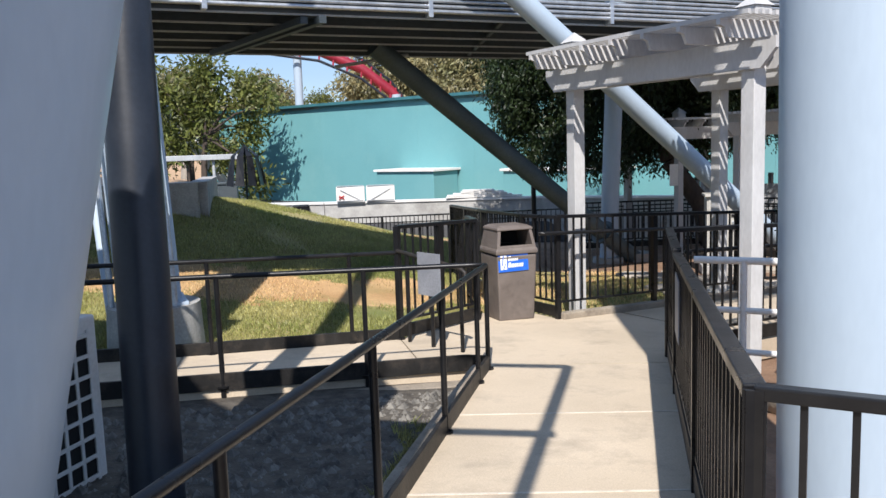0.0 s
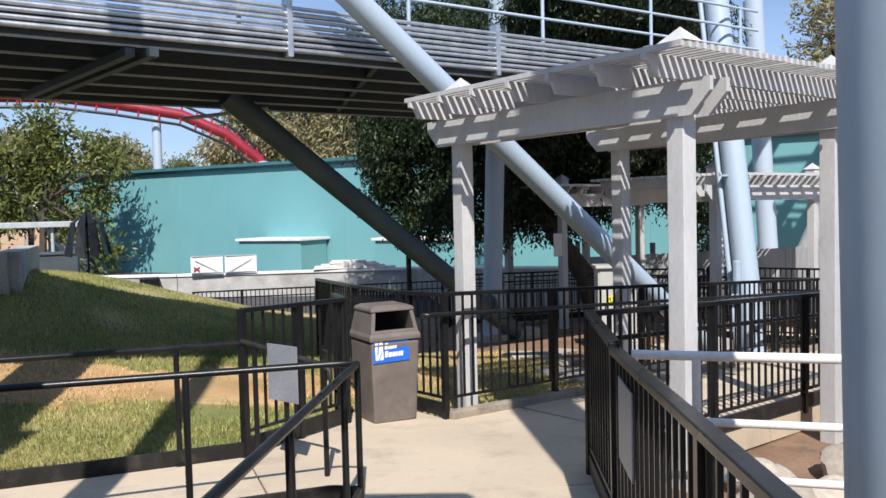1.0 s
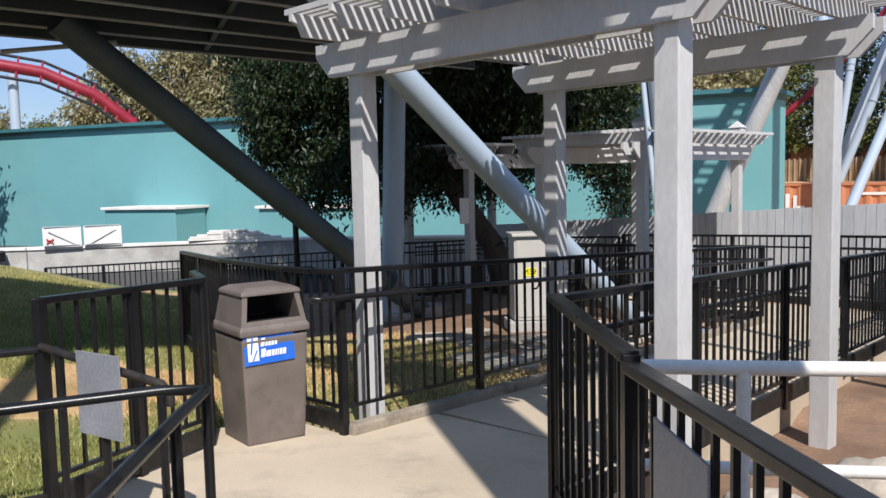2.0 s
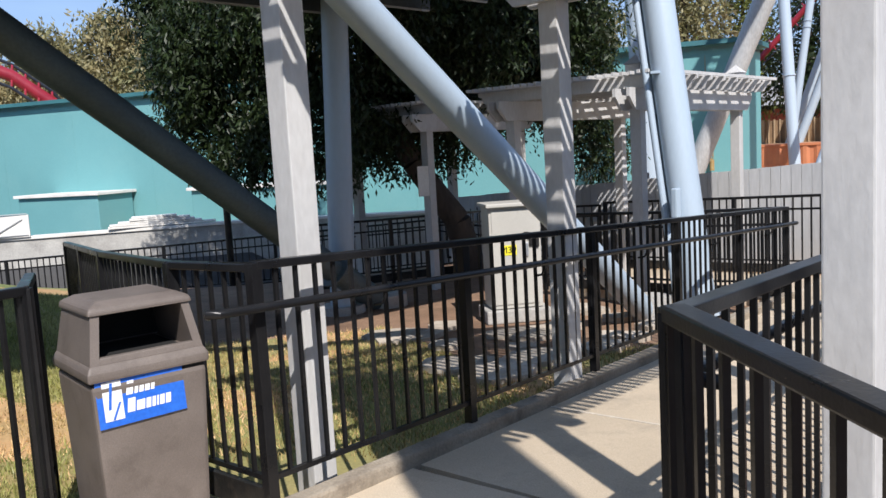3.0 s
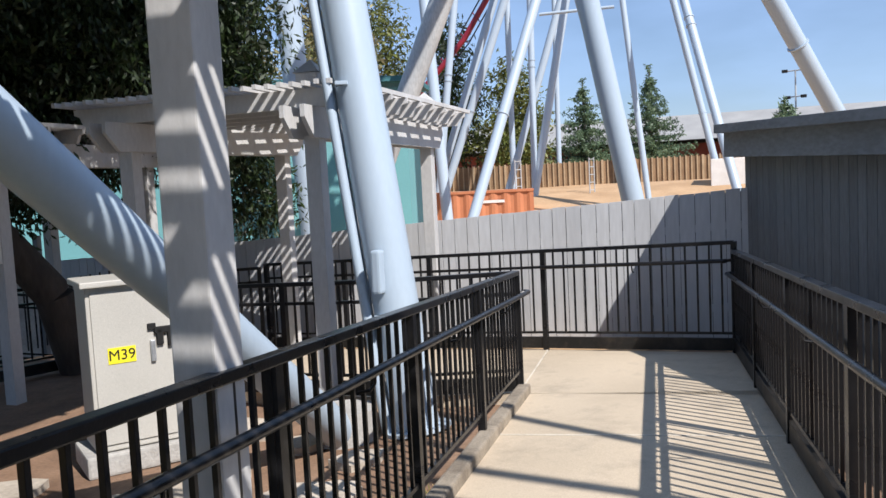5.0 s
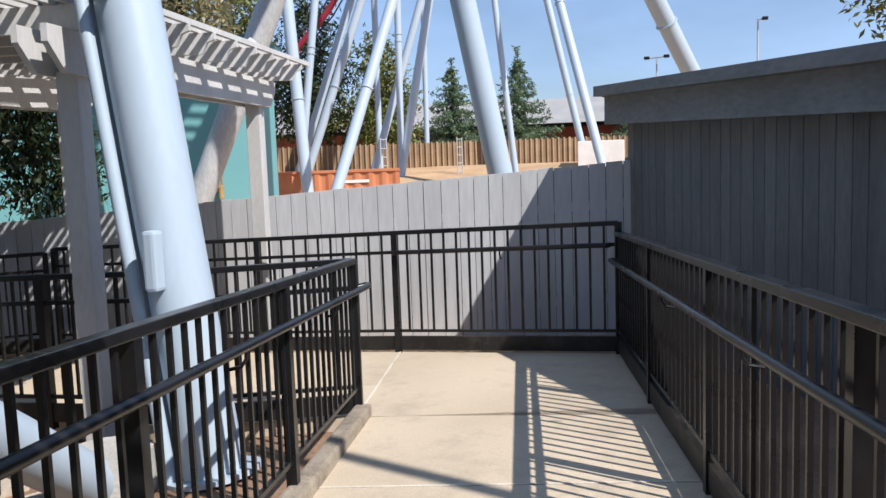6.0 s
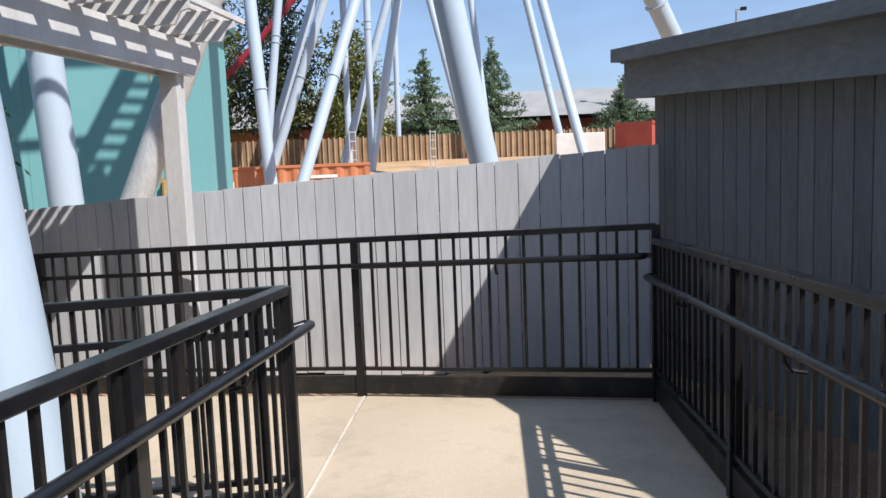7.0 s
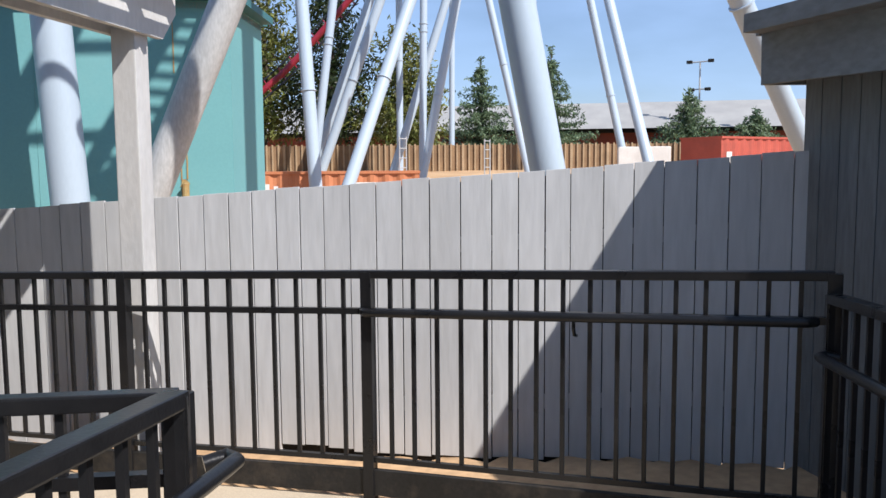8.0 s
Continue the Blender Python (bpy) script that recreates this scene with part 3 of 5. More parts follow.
    sheet(-0.118, -0.045, 0.010, 0.07, -0.004, M["blue"], "emblem_stroke", lab, 0.5)
    x = -0.068
    for w in (0.036, 0.022, 0.026, 0.028, 0.022):
        sheet(x + w / 2, 0.032 + (0.008 if w > 0.03 else 0), w - 0.006, 0.042 + (0.016 if w > 0.03 else 0), -0.002, M["labelwhite"], "mark", lab, 0.2)
        x += w
    x = -0.072
    for w in (0.04, 0.044, 0.028, 0.022, 0.014, 0.027, 0.03):
        sheet(x + w / 2, -0.042 + (0.008 if w == 0.04 else 0), w - 0.006, 0.042 + (0.016 if w == 0.04 else 0), -0.002, M["labelwhite"], "mark", lab, 0.15)
        x += w


litter_bin()


# ---- pergolas ----
def pergola(corners, extra, post_top, label, rafters, laths, tails=0.55, ends=0.5, width=0.19, finial=(), lath_ends=0.2):
    """Posts at plan corners a, b (first beam) and c, d (second beam); rafters run across the beams, laths along them."""
    a, b, c, d = [Vector(p) for p in corners]
    u = (b - a).normalized()
    g = thing("pergola", (a.x, a.y, ground_z(a.x, a.y)), label, "pergola", "white pergolas")
    turn = math.atan2(u.y, u.x)
    for p in [a, b, c, d] + [Vector(e) for e in extra]:
        bm = bmesh.new()
        z0 = ground_z(p.x, p.y) - 0.1
        box(bm, (p.x, p.y, (z0 + post_top) / 2), (width, width, post_top - z0), turn, 0.008)
        part("post", bm, M["perg"], g)
    for s, (p, q) in enumerate(((a, b), (c, d))):
        e = (q - p).normalized()
        n = Vector((-e.y, e.x))
        for sd in (-1, 1):
            bm = bmesh.new()
            o = n * sd * (width / 2 + 0.022)
            p1, q1 = p - e * ends + o, q + e * ends * 0.8 + o
            zb, zt = post_top - 0.03, post_top + 0.23
            ee = e * 0.16
            k = bmesh.new()
            prof = [(p1, zt), (q1, zt), (q1, zt - 0.1), (q1 - ee, zb), (p1 + ee, zb), (p1, zt - 0.1)]
            f1 = [k.verts.new((v.x + n.x * 0.02, v.y + n.y * 0.02, z)) for v, z in prof]
            f2 = [k.verts.new((v.x - n.x * 0.02, v.y - n.y * 0.02, z)) for v, z in prof]
            k.faces.new(f1), k.faces.new(f2[::-1])
            for i in range(6):
                k.faces.new((f1[i], f1[(i + 1) % 6], f2[(i + 1) % 6], f2[i]))
            bmesh.ops.recalc_face_normals(k, faces=k.faces)
            join(bm, k)
            part("beam", bm, M["perg"], g)
    ze = post_top + 0.23
    for i in range(rafters):
        f = (i + 0.5) / rafters
        span0, span1 = a - u * ends * 0.8, b + u * ends * 0.8
        w = (d - c).normalized()
        r0 = span0 + (span1 - span0) * f
        r1 = (c - w * ends * 0.8) + ((d + w * ends * 0.8) - (c - w * ends * 0.8)) * f
        v = (r1 - r0).normalized()
        p1, q1 = r0 - v * tails, r1 + v * tails
        n = Vector((-v.y, v.x)) * 0.02
        k = bmesh.new()
        t0, z0, z1 = v * 0.1, ze - 0.005, ze + 0.15
        prof = [(p1, z1), (q1, z1), (q1, z1 - 0.05), (q1 - t0 * 0.6, z1 - 0.07), (q1 - t0, z0), (p1 + t0, z0), (p1 + t0 * 0.6, z1 - 0.07), (p1, z1 - 0.05)]
        f1 = [k.verts.new((x.x + n.x, x.y + n.y, z)) for x, z in prof]
        f2 = [k.verts.new((x.x - n.x, x.y - n.y, z)) for x, z in prof]
        k.faces.new(f1), k.faces.new(f2[::-1])
        for j in range(8):
            k.faces.new((f1[j], f1[(j + 1) % 8], f2[(j + 1) % 8], f2[j]))
        bmesh.ops.recalc_face_normals(k, faces=k.faces)
        part("rafter", k, M["perg"], g)
    for i in range(laths):
        f = i / (laths - 1)
        v0 = ((c - a).normalized() + (d - b).normalized()).normalized()
        s0, s1 = a - v0 * tails * 0.95, c + v0 * tails * 0.95
        e0, e1 = b - v0 * tails * 0.95, d + v0 * tails * 0.95
        p1, q1 = s0 + (s1 - s0) * f - u * lath_ends, e0 + (e1 - e0) * f + u * ends
        bm = bmesh.new()
        sag = random.uniform(-0.004, 0.004)
        beam(bm, (p1.x, p1.y, ze + 0.171 + sag), (q1.x, q1.y, ze + 0.171 - sag), 0.036, 0.04)
        part("lath", bm, M["perg"], g)
    for p in finial:
        bm = bmesh.new()
        box(bm, (p[0], p[1], ze + 0.22), (0.2, 0.2, 0.14), turn, 0.01)
        k = bmesh.new()
        bmesh.ops.create_cone(k, segments=4, radius1=0.17, radius2=0.0, depth=0.12, matrix=Matrix.Translation((p[0], p[1], ze + 0.35)) @ Matrix.Rotation(turn + radians(45), 4, "Z"))
        join(bm, k)
        part("post_cap", bm, M["perg"], g, "small pyramid cap")
    return g


P1, P2, P3, P4 = (1.65, 9.97), (2.87, 7.63), (3.68, 10.95), (4.80, 8.68)
pergola((P1, P2, P3, P4), (), 2.14, "weathered white wooden pergola over the ramp, with slatted roof", 7, 40, ends=0.42, finial=(P1, P2, P3, P4), width=0.15)
pergola(((6.66, 14.48), (9.36, 15.97), (5.8, 16.2), (8.15, 17.25)), (), 1.54, "weathered white pergola beyond the tree", 9, 26, ends=0.4, tails=0.45, finial=((6.66, 14.48), (9.36, 15.97)), lath_ends=0.4, width=0.14)
pergola(((5.14, 17.93), (7.2, 18.95), (4.4, 19.5), (6.5, 20.5)), (), 1.5, "shaded pergola under the big tree", 6, 22, ends=0.4, tails=0.35, finial=((5.14, 17.93),), lath_ends=0.4, width=0.14)

# ---- grey board fence ----
fence = thing("board_fence", (11.54, 13.08, -0.9), "tall fence of grey-stained upright boards", "fence")
FA, FB = Vector((11.62, 12.93)), Vector((6.8, 21.8))
FL = (FB - FA).length
fd = (FB - FA) / FL
fturn = math.atan2(fd.y, fd.x)
s, i = 0.0, 0
while s < FL:
    w = random.uniform(0.135, 0.185)
    p = FA + fd * (s + w / 2)
    zt = 0.865 - 0.066 * (s + w / 2) + random.uniform(-0.005, 0.005)
    zb = (-0.93 if s < 3 else -1.02) + 0.02 * math.sin(s * 2.1) + random.uniform(-0.015, 0.015)
    bm = bmesh.new()
    off = random.uniform(-0.004, 0.004)
    box(bm, (p.x - fd.y * off, p.y + fd.x * off, (zt + zb) / 2), (w - random.uniform(0.004, 0.010), 0.022, zt - zb), fturn, 0.002)
    for v in bm.verts:
        if v.co.z > 0:
            v.co.z -= 0.066 * ((v.co.x - p.x) * fd.x + (v.co.y - p.y) * fd.y)
    part("board", bm, M["fence"], fence)
    s += w
# near-black sheet added behind the boards, standing for the shade in their gaps
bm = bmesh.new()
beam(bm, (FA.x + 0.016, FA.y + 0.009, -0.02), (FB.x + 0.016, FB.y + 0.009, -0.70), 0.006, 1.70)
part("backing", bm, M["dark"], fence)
for h in (0.45, -0.5):
    bm = bmesh.new()
    n = Vector((fd.y, -fd.x)) * 0.035
    if n.x < 0:
        n = -n
    beam(bm, (FA.x + n.x, FA.y + n.y, h), (FB.x + n.x, FB.y + n.y, h - 0.6), 0.04, 0.09)
    part("fence_rail", bm, M["fence"], fence)

for i in range(5):
    p = FA + fd * (0.9 + 2.35 * i) + Vector((0.878, 0.478)) * 0.12
    bm = bmesh.new()
    box(bm, (p.x, p.y, -0.55), (0.09, 0.09, 2.3), fturn, 0.004)
    part("fence_post", bm, M["shed"], fence, "dark square post behind the boards")

# ---- dark shed ----
sd = Vector((-0.635, -0.772))
sn = Vector((0.772, -0.635))
S0 = Vector((11.60, 13.05))
shed = thing("shed", (S0.x, S0.y, -0.9), "dark grey board shed with a deep fascia and flat roof", "shed")
sturn = math.atan2(sd.y, sd.x)
s = 0.0
while s < 11.5:
    w = random.uniform(0.135, 0.165)
    p = S0 + sd * (s + w / 2)
    bm = bmesh.new()
    box(bm, (p.x, p.y, 0.19), (w - 0.007, 0.025, 2.2), sturn, 0.002)
    part("board", bm, M["shed"], shed)
    s += w
bm = bmesh.new()
q = S0 + sd * 5.75 + sn * 0.75
box(bm, (q.x, q.y, 0.19), (11.5, 1.4, 2.2), sturn)
part("wall", bm, M["shed"], shed)
e0, e1 = Vector((11.53, 13.26)) + sn * 0.0, Vector((11.53, 13.26)) + sd * 12.2
bm = bmesh.new()
pts = [e0 + sn * 0.03, e1 + sn * 0.03, e1 + sn * 1.55, e0 + sn * 1.55]
plate(bm, [(pts[0].x, pts[0].y, 1.55), (pts[1].x, pts[1].y, 1.2), (pts[2].x, pts[2].y, 1.25), (pts[3].x, pts[3].y, 1.6)], 0.3)
part("roof", bm, M["fascia"], shed)
for z0, h, o, wd in ((1.40, 0.36, 0.0, 0.035), (1.545, 0.10, -0.06, 0.15)):
    bm = bmesh.new()
    beam(bm, (e0.x + sn.x * o - sd.x * 0.0, e0.y + sn.y * o, z0), (e1.x + sn.x * o, e1.y + sn.y * o, z0 - 0.36), wd, h, 0.004)
    part("fascia", bm, M["fascia"], shed)
    bm = bmesh.new()
    c2 = e0 + sn * 1.55
    f0 = e0 - sd * (0.0 - o)
    beam(bm, (e0.x - sd.x * (0.018 - o), e0.y - sd.y * (0.018 - o), z0), (c2.x - sd.x * (0.018 - o), c2.y - sd.y * (0.018 - o), z0 + 0.03), 0.035, h, 0.004)
    part("fascia", bm, M["fascia"], shed)

# thin masts on the shed roof; their shadows cross the second ramp
for p, q in (((6.72, 6.6, 1.15), (6.66, 6.6, 6.6)), ((6.82, 5.6, 1.15), (5.4, 5.6, 6.5))):
    g = thing("mast", p, "thin pale steel mast on the shed roof", "mast", "roof masts")
    bm = bmesh.new()
    tube(bm, p, q, 0.06, 10)
    part("pole", bm, M["steel"], g, "", True)
    bm = bmesh.new()
    box(bm, (p[0], p[1], p[2] + 0.06), (0.25, 0.25, 0.04), sturn, 0.005)
    part("base_plate", bm, M["steel"], g)


# ---- ride supports near the ramp ----
def column(name, segs, label, r, material="steel", footing=None, conduits=(), flange=None, group="pale blue ride supports"):
    base = Vector(segs[0])
    g = thing(name, base, label, "steel column", group)
    bm = bmesh.new()
    for p, q in zip(segs, segs[1:]):
        tube(bm, p, q, r, 28)
    part("tube", bm, M[material], g, "", True)
    d = (Vector(segs[1]) - base).normalized()
    if footing:
        bm = bmesh.new()
        z = base.z
        tube(bm, (base.x, base.y, z - 0.4), (base.x, base.y, z + footing), r * 1.9, 24, r * 1.75)
        part("footing", bm, M["footing"], g, "round concrete footing", True)
    if flange:
        bm = bmesh.new()
        p = base + d * flange
        tube(bm, p, p + d * 0.03, r * 1.5, 24)
        part("flange", bm, M[material], g, "", True)
    for ox, oy, cr in conduits:
        o = Vector((ox, oy, 0))
        bm = bmesh.new()
        tube(bm, base + o, Vector(segs[-1]) + o, cr, 10)
        part("conduit", bm, M["steel"], g, "thin pale conduit", True)
    return g


C2 = column("support_column", [(6.81, 13.52, -0.98), (6.60, 14.63, 6.5)], "thick pale blue steel tube beside the guard, with conduits", 0.185, conduits=((-0.21, 0.13, 0.04), (-0.12, 0.2, 0.03)), flange=0.1)
bm = bmesh.new()
box(bm, (6.56, 13.62, 0.42), (0.10, 0.08, 0.34), 0.4, 0.02)
part("junction_box", bm, M["steel"], C2, "pale blue junction box")
for z in (0.05, 1.9):
    bm = bmesh.new()
    box(bm, (6.60 - z * 0.02, 13.66 + 0.15 * z, z), (0.24, 0.10, 0.03), 0.9, 0.005)
    part("clamp", bm, M["steel"], C2)
column("support_column", [(1.93, 3.72, -0.6), (1.94, 3.98, 8)], "thick pale blue steel tube outside the guard", 0.36)
column("support_column", [(3.38, 16.77, -1.0), (3.65, 16.52, 7)], "blue-grey upright tube in the shade of the tree", 0.175, "steel", footing=0.15)
column("support_strut", [(6.35, 13.88, -0.9), (-2.45, 8.85, 6.2)], "slanting pale blue tube rising over the pergola", 0.142, footing=0.25)
# this strut carries the shade under the bridge in its darker paint
column("support_strut", [(4.05, 16.96, -1.0), (-0.97, 13.8, 3.15)], "slanting tube under the bridge, coloured darker for the shade there", 0.17, "strutshade", footing=0.2, flange=1.2)
column("support_column", [(-1.47, 4.18, -1.4), (-2.04, 6.04, 12.0)], "navy blue slanting tube beside the gravel bed", 0.142, "darkblue", group="")
SQ = thing("support_column", (-3.0, 8.55, -0.45), "square pale blue column on a round concrete footing", "steel column", "pale blue ride supports")
bm = bmesh.new()
beam(bm, (-3.0, 8.55, -0.3), (-3.35, 8.95, 5.2), 0.5, 0.5, 0.02)
part("box_tube", bm, M["steel"], SQ)
bm = bmesh.new()
tube(bm, (-2.95, 8.5, -0.8), (-2.95, 8.5, 0.02), 0.5, 28, 0.46)
part("footing", bm, M["footing"], SQ, "round concrete footing", True)
bm = bmesh.new()
box(bm, (-2.97, 8.52, 0.035), (0.66, 0.66, 0.03), 0.4, 0.004)
part("base_plate", bm, M["steel"], SQ)
for o in (-0.33, 0.31):
    bm = bmesh.new()
    pipe(bm, [(-2.97 + o, 8.28, -0.35), (-2.99 + o, 8.33, 0.3), (-3.32 + o, 8.72, 5.1)], 0.03)
    part("conduit", bm, M["galv"], SQ, "", True)
column("support_column", [(-1.86, 2.37, -0.70), (-1.09, 2.86, 3.55)], "huge pale blue leaning tube", 0.44)
column("support_strut", [(-3.3, 8.3, -0.3), (-3.9, 9.5, 1.2)], "thin pale pipe leaning at the footing", 0.05)

# air unit beside the big tube
g = thing("air_unit", (-2.3, 4.5, -0.45), "pale metal air unit with a square grille", "air conditioner")
rz = 1.3
bm = bmesh.new()
box(bm, (-2.3, 4.5, 0.1), (0.9, 0.35, 1.05), rz, 0.015)
part("case", bm, M["white"], g)
fr = Vector((math.sin(rz), -math.cos(rz), 0))
sx = Vector((math.cos(rz), math.sin(rz), 0))
fc = Vector((-2.3, 4.5, 0.1)) + fr * 0.178
bm = bmesh.new()
box(bm, fc, (0.74, 0.01, 0.86), rz)
part("opening", bm, M["dark"], g)
for i in range(7):
    bm = bmesh.new()
    box(bm, fc + fr * 0.008 + sx * (-0.36 + 0.12 * i), (0.022, 0.012, 0.9), rz)
    part("grille_bar", bm, M["white"], g)
for i in range(8):
    bm = bmesh.new()
    box(bm, fc + fr * 0.008 + Vector((0, 0, -0.42 + 0.12 * i)), (0.76, 0.014, 0.022), rz)
    part("grille_bar", bm, M["white"], g)

# ---- overhead bridge with conduits ----
bd = Vector((0.905, 0.425))
bn = Vector((-0.425, 0.905))
B0 = Vector((-1.3, 10.25))


def bpt(s, w, z):
    p = B0 + bd * s + bn * w
    return Vector((p.x, p.y, z + 0.12))


bridge = thing("service_bridge", bpt(0, 2, 3.0), "grey steel service bridge overhead, conduits along its side", "bridge")
for w in (0.0, 0.85, 1.7, 2.55, 3.4, 4.2):
    bm = bmesh.new()
    beam(bm, bpt(-14, w, 3.12), bpt(9.5 - 0.3 * w, w, 3.12), 0.07, 0.24)
    part("girder", bm, M["deck"], bridge)
    # paler flange strips put the lit lower edges of the girders into colour
    bm = bmesh.new()
    beam(bm, bpt(-14, w, 2.99), bpt(9.5 - 0.3 * w, w, 2.99), 0.04, 0.02)
    part("flange", bm, M["steelgrey"], bridge)
bm = bmesh.new()
plate(bm, [bpt(-14, -0.05, 3.3), bpt(9.5, -0.05, 3.3), bpt(8.2, 4.25, 3.3), bpt(-14, 4.25, 3.3)], 0.05)
part("deck", bm, M["deck"], bridge)
for o in (0.0, 0.22):
    bm = bmesh.new()
    beam(bm, (-1.5 + o, 10.1, 3.04), (-3.4 + o, 13.1, 3.04), 0.09, 0.08)
    part("cross_brace", bm, M["deck"], bridge)
for s0 in (-9.1, 2.5):
    bm = bmesh.new()
    beam(bm, bpt(s0, 0.0, 3.05), bpt(s0 + 1.6, 4.2, 3.05), 0.06, 0.06)
    part("cross_brace", bm, M["deck"], bridge)
for i in range(8):
    bm = bmesh.new()
    z = 3.06 + 0.062 * i
    w = -0.12 - 0.012 * (i % 3)
    tube(bm, bpt(-14, w, z), bpt(9.5, w, z + 0.01), 0.022 if i % 3 else 0.028, 10)
    part("conduit", bm, M["galv"], bridge, "", True)
for i in range(8):
    bm = bmesh.new()
    box(bm, bpt(-12.4 + i * 2.75, -0.1, 3.3), (0.06, 0.14, 0.62), math.atan2(bd.y, bd.x), 0.004)
    part("bracket", bm, M["galv"], bridge)
for s0, z in ((-2.5, 3.5), (-1.9, 3.42), (-2.6, 3.2)):
    bm = bmesh.new()
    box(bm, bpt(s0, -0.18, z), (0.22, 0.14, 0.14), math.atan2(bd.y, bd.x), 0.01)
    part("junction_box", bm, M["galv"], bridge)
for h in (0.45, 0.75, 1.05):
    bm = bmesh.new()
    tube(bm, bpt(-14, -0.02, 3.35 + h), bpt(9.5, -0.02, 3.35 + h), 0.02, 10)
    part("hand_rail", bm, M["steel"], bridge, "", True)
for i in range(12):
    bm = bmesh.new()
    tube(bm, bpt(-13.5 + 2.05 * i, -0.02, 3.3), bpt(-13.5 + 2.05 * i, -0.02, 4.42), 0.024, 10)
    part("rail_post", bm, M["steel"], bridge, "", True)
bm = bmesh.new()
tube(bm, bpt(1.5, 4.2, 2.8), bpt(2.8, 4.0, 3.0), 0.03, 8)
part("brace", bm, M["steelgrey"], bridge)

# overhead pipe frame that shades the first ramp
fr_ = thing("pipe_gantry", (0.6, 1.5, 3.5), "pale blue pipe gantry above the start of the ramp", "gantry")
for p, q in (((-0.55, -2.3, 3.6), (0.78, 3.2, 3.6)), ((-0.5, 1.55, 3.6), (0.42, 1.4, 3.6)), ((-0.3, 3.4, 3.6), (0.78, 3.2, 3.6))):
    bm = bmesh.new()
    tube(bm, p, q, 0.05, 10)
    part("pipe", bm, M["steel"], fr_, "", True)
# unseen deck, outlined so that its shadow covers the gravel bed and column foot
plat = thing("shading_deck", (-5, 1.2, 3.6), "unseen grey steel deck above the gravel bed, added to shade it", "platform")
bm = bmesh.new()
plate(bm, [(-9, -4.5, 3.6), (-1.7, -4.0, 3.6), (-0.62, 0.0, 3.6), (-0.3, 1.9, 3.6), (-1.9, 2.3, 3.6), (-2.6, 3.2, 3.6), (-2.88, 4.9, 3.6), (-2.72, 6.0, 3.6), (-9, 5.8, 3.6)], 0.2)
part("deck", bm, M["deck"], plat)

# coaster track overhead, out of sight, that shades the teal wall
ov = thing("overhead_track", (12.85, 17.8, 7.2), "coaster track with a slatted walkway high overhead", "roller coaster")
oa, ob_, od = Vector((12.85, 17.79, 7.18)), Vector((13.36, 17.39, 7.14)), Vector((0.95, -0.72, 2.12)).normalized()
for q0, rr in ((oa, 0.15), (ob_, 0.13), (oa + Vector((-1.05, 0.8, 0.3)), 0.24)):
    bm = bmesh.new()
    tube(bm, q0 - od * 1.2, q0 + od * 7.5, rr, 12)
    part("rail", bm, M["steel"], ov, "", True)
for i in range(28):
    bm = bmesh.new()
    tube(bm, oa + od * (i * 0.3 - 1.1), ob_ + od * (i * 0.3 - 1.1), 0.045, 8)
    part("rung", bm, M["steel"], ov, "", True)
for i in range(5):
    bm = bmesh.new()
    tube(bm, oa + Vector((-1.05, 0.8, 0.3)) + od * (i * 1.6 - 0.9), oa + od * (i * 1.6 - 0.5), 0.07, 8)
    part("spine_tie", bm, M["steel"], ov, "", True)
bm = bmesh.new()
tube(bm, (15.0, 9.0, -1.2), oa + od * 7.0, 0.3, 20)
part("support_leg", bm, M["steel"], ov, "pale blue leg standing behind the shed", True)

# ---- control cabinet ----
cc, crz = Vector((5.02, 14.84, 0)), math.atan2(-0.2, 0.98)
R = Matrix.Translation((cc.x, cc.y, 0)) @ Matrix.Rotation(crz, 4, "Z")
cab = thing("control_cabinet", (cc.x, cc.y, -0.85), "beige steel control cabinet with a yellow number label", "electrical cabinet")


def cbox(name, c, size, m, par, bevel=0.0, label=""):
    bm = bmesh.new()
    box(bm, (0, 0, 0), size, 0, bevel)
    bmesh.ops.transform(bm, matrix=R @ Matrix.Translation(c), verts=bm.verts)
    return part(name, bm, m, par, label)


cbox("body", (0.04, 0, -0.14), (0.62, 0.45, 1.22), M["cabinet"], cab, 0.012)
cbox("roof", (0.04, -0.02, 0.485), (0.70, 0.55, 0.045), M["cabinet"], cab, 0.01)
cbox("plinth", (0.04, 0, -0.84), (0.78, 0.55, 0.16), M["footing"], cab, 0.02)
door = cbox("door", (0.035, -0.232, -0.14), (0.55, 0.012, 1.12), M["cabinet"], cab, 0.004)
cbox("handle", (0.17, -0.25, -0.05), (0.035, 0.025, 0.16), M["galv"], door, 0.006)
cbox("lock", (0.17, -0.246, 0.13), (0.06, 0.02, 0.05), M["dark"], door, 0.004)
for dx, dz, w0, h0 in ((0.25, 0.10, 0.13, 0.05), (0.225, 0.05, 0.05, 0.12), (0.30, 0.03, 0.04, 0.12)):
    cbox("hasp", (dx, -0.252, dz), (w0, 0.03, h0), M["dark"], door, 0.008, "bent dark hasp plate")
lab = cbox("number_label", (-0.05, -0.241, -0.05), (0.195, 0.004, 0.118), M["yellow"], door, 0, "yellow label lettered M39")
cu = bpy.data.curves.new("lettering", "FONT")
cu.body, cu.size, cu.extrude, cu.align_x, cu.align_y = "M39", 0.108, 0.0012, "CENTER", "CENTER"
tmp = bpy.data.objects.new("lettering", cu)
scene.collection.objects.link(tmp)
bpy.context.view_layer.update()
tm = bpy.data.meshes.new_from_object(tmp.evaluated_get(bpy.context.evaluated_depsgraph_get()))
bpy.data.objects.remove(tmp)
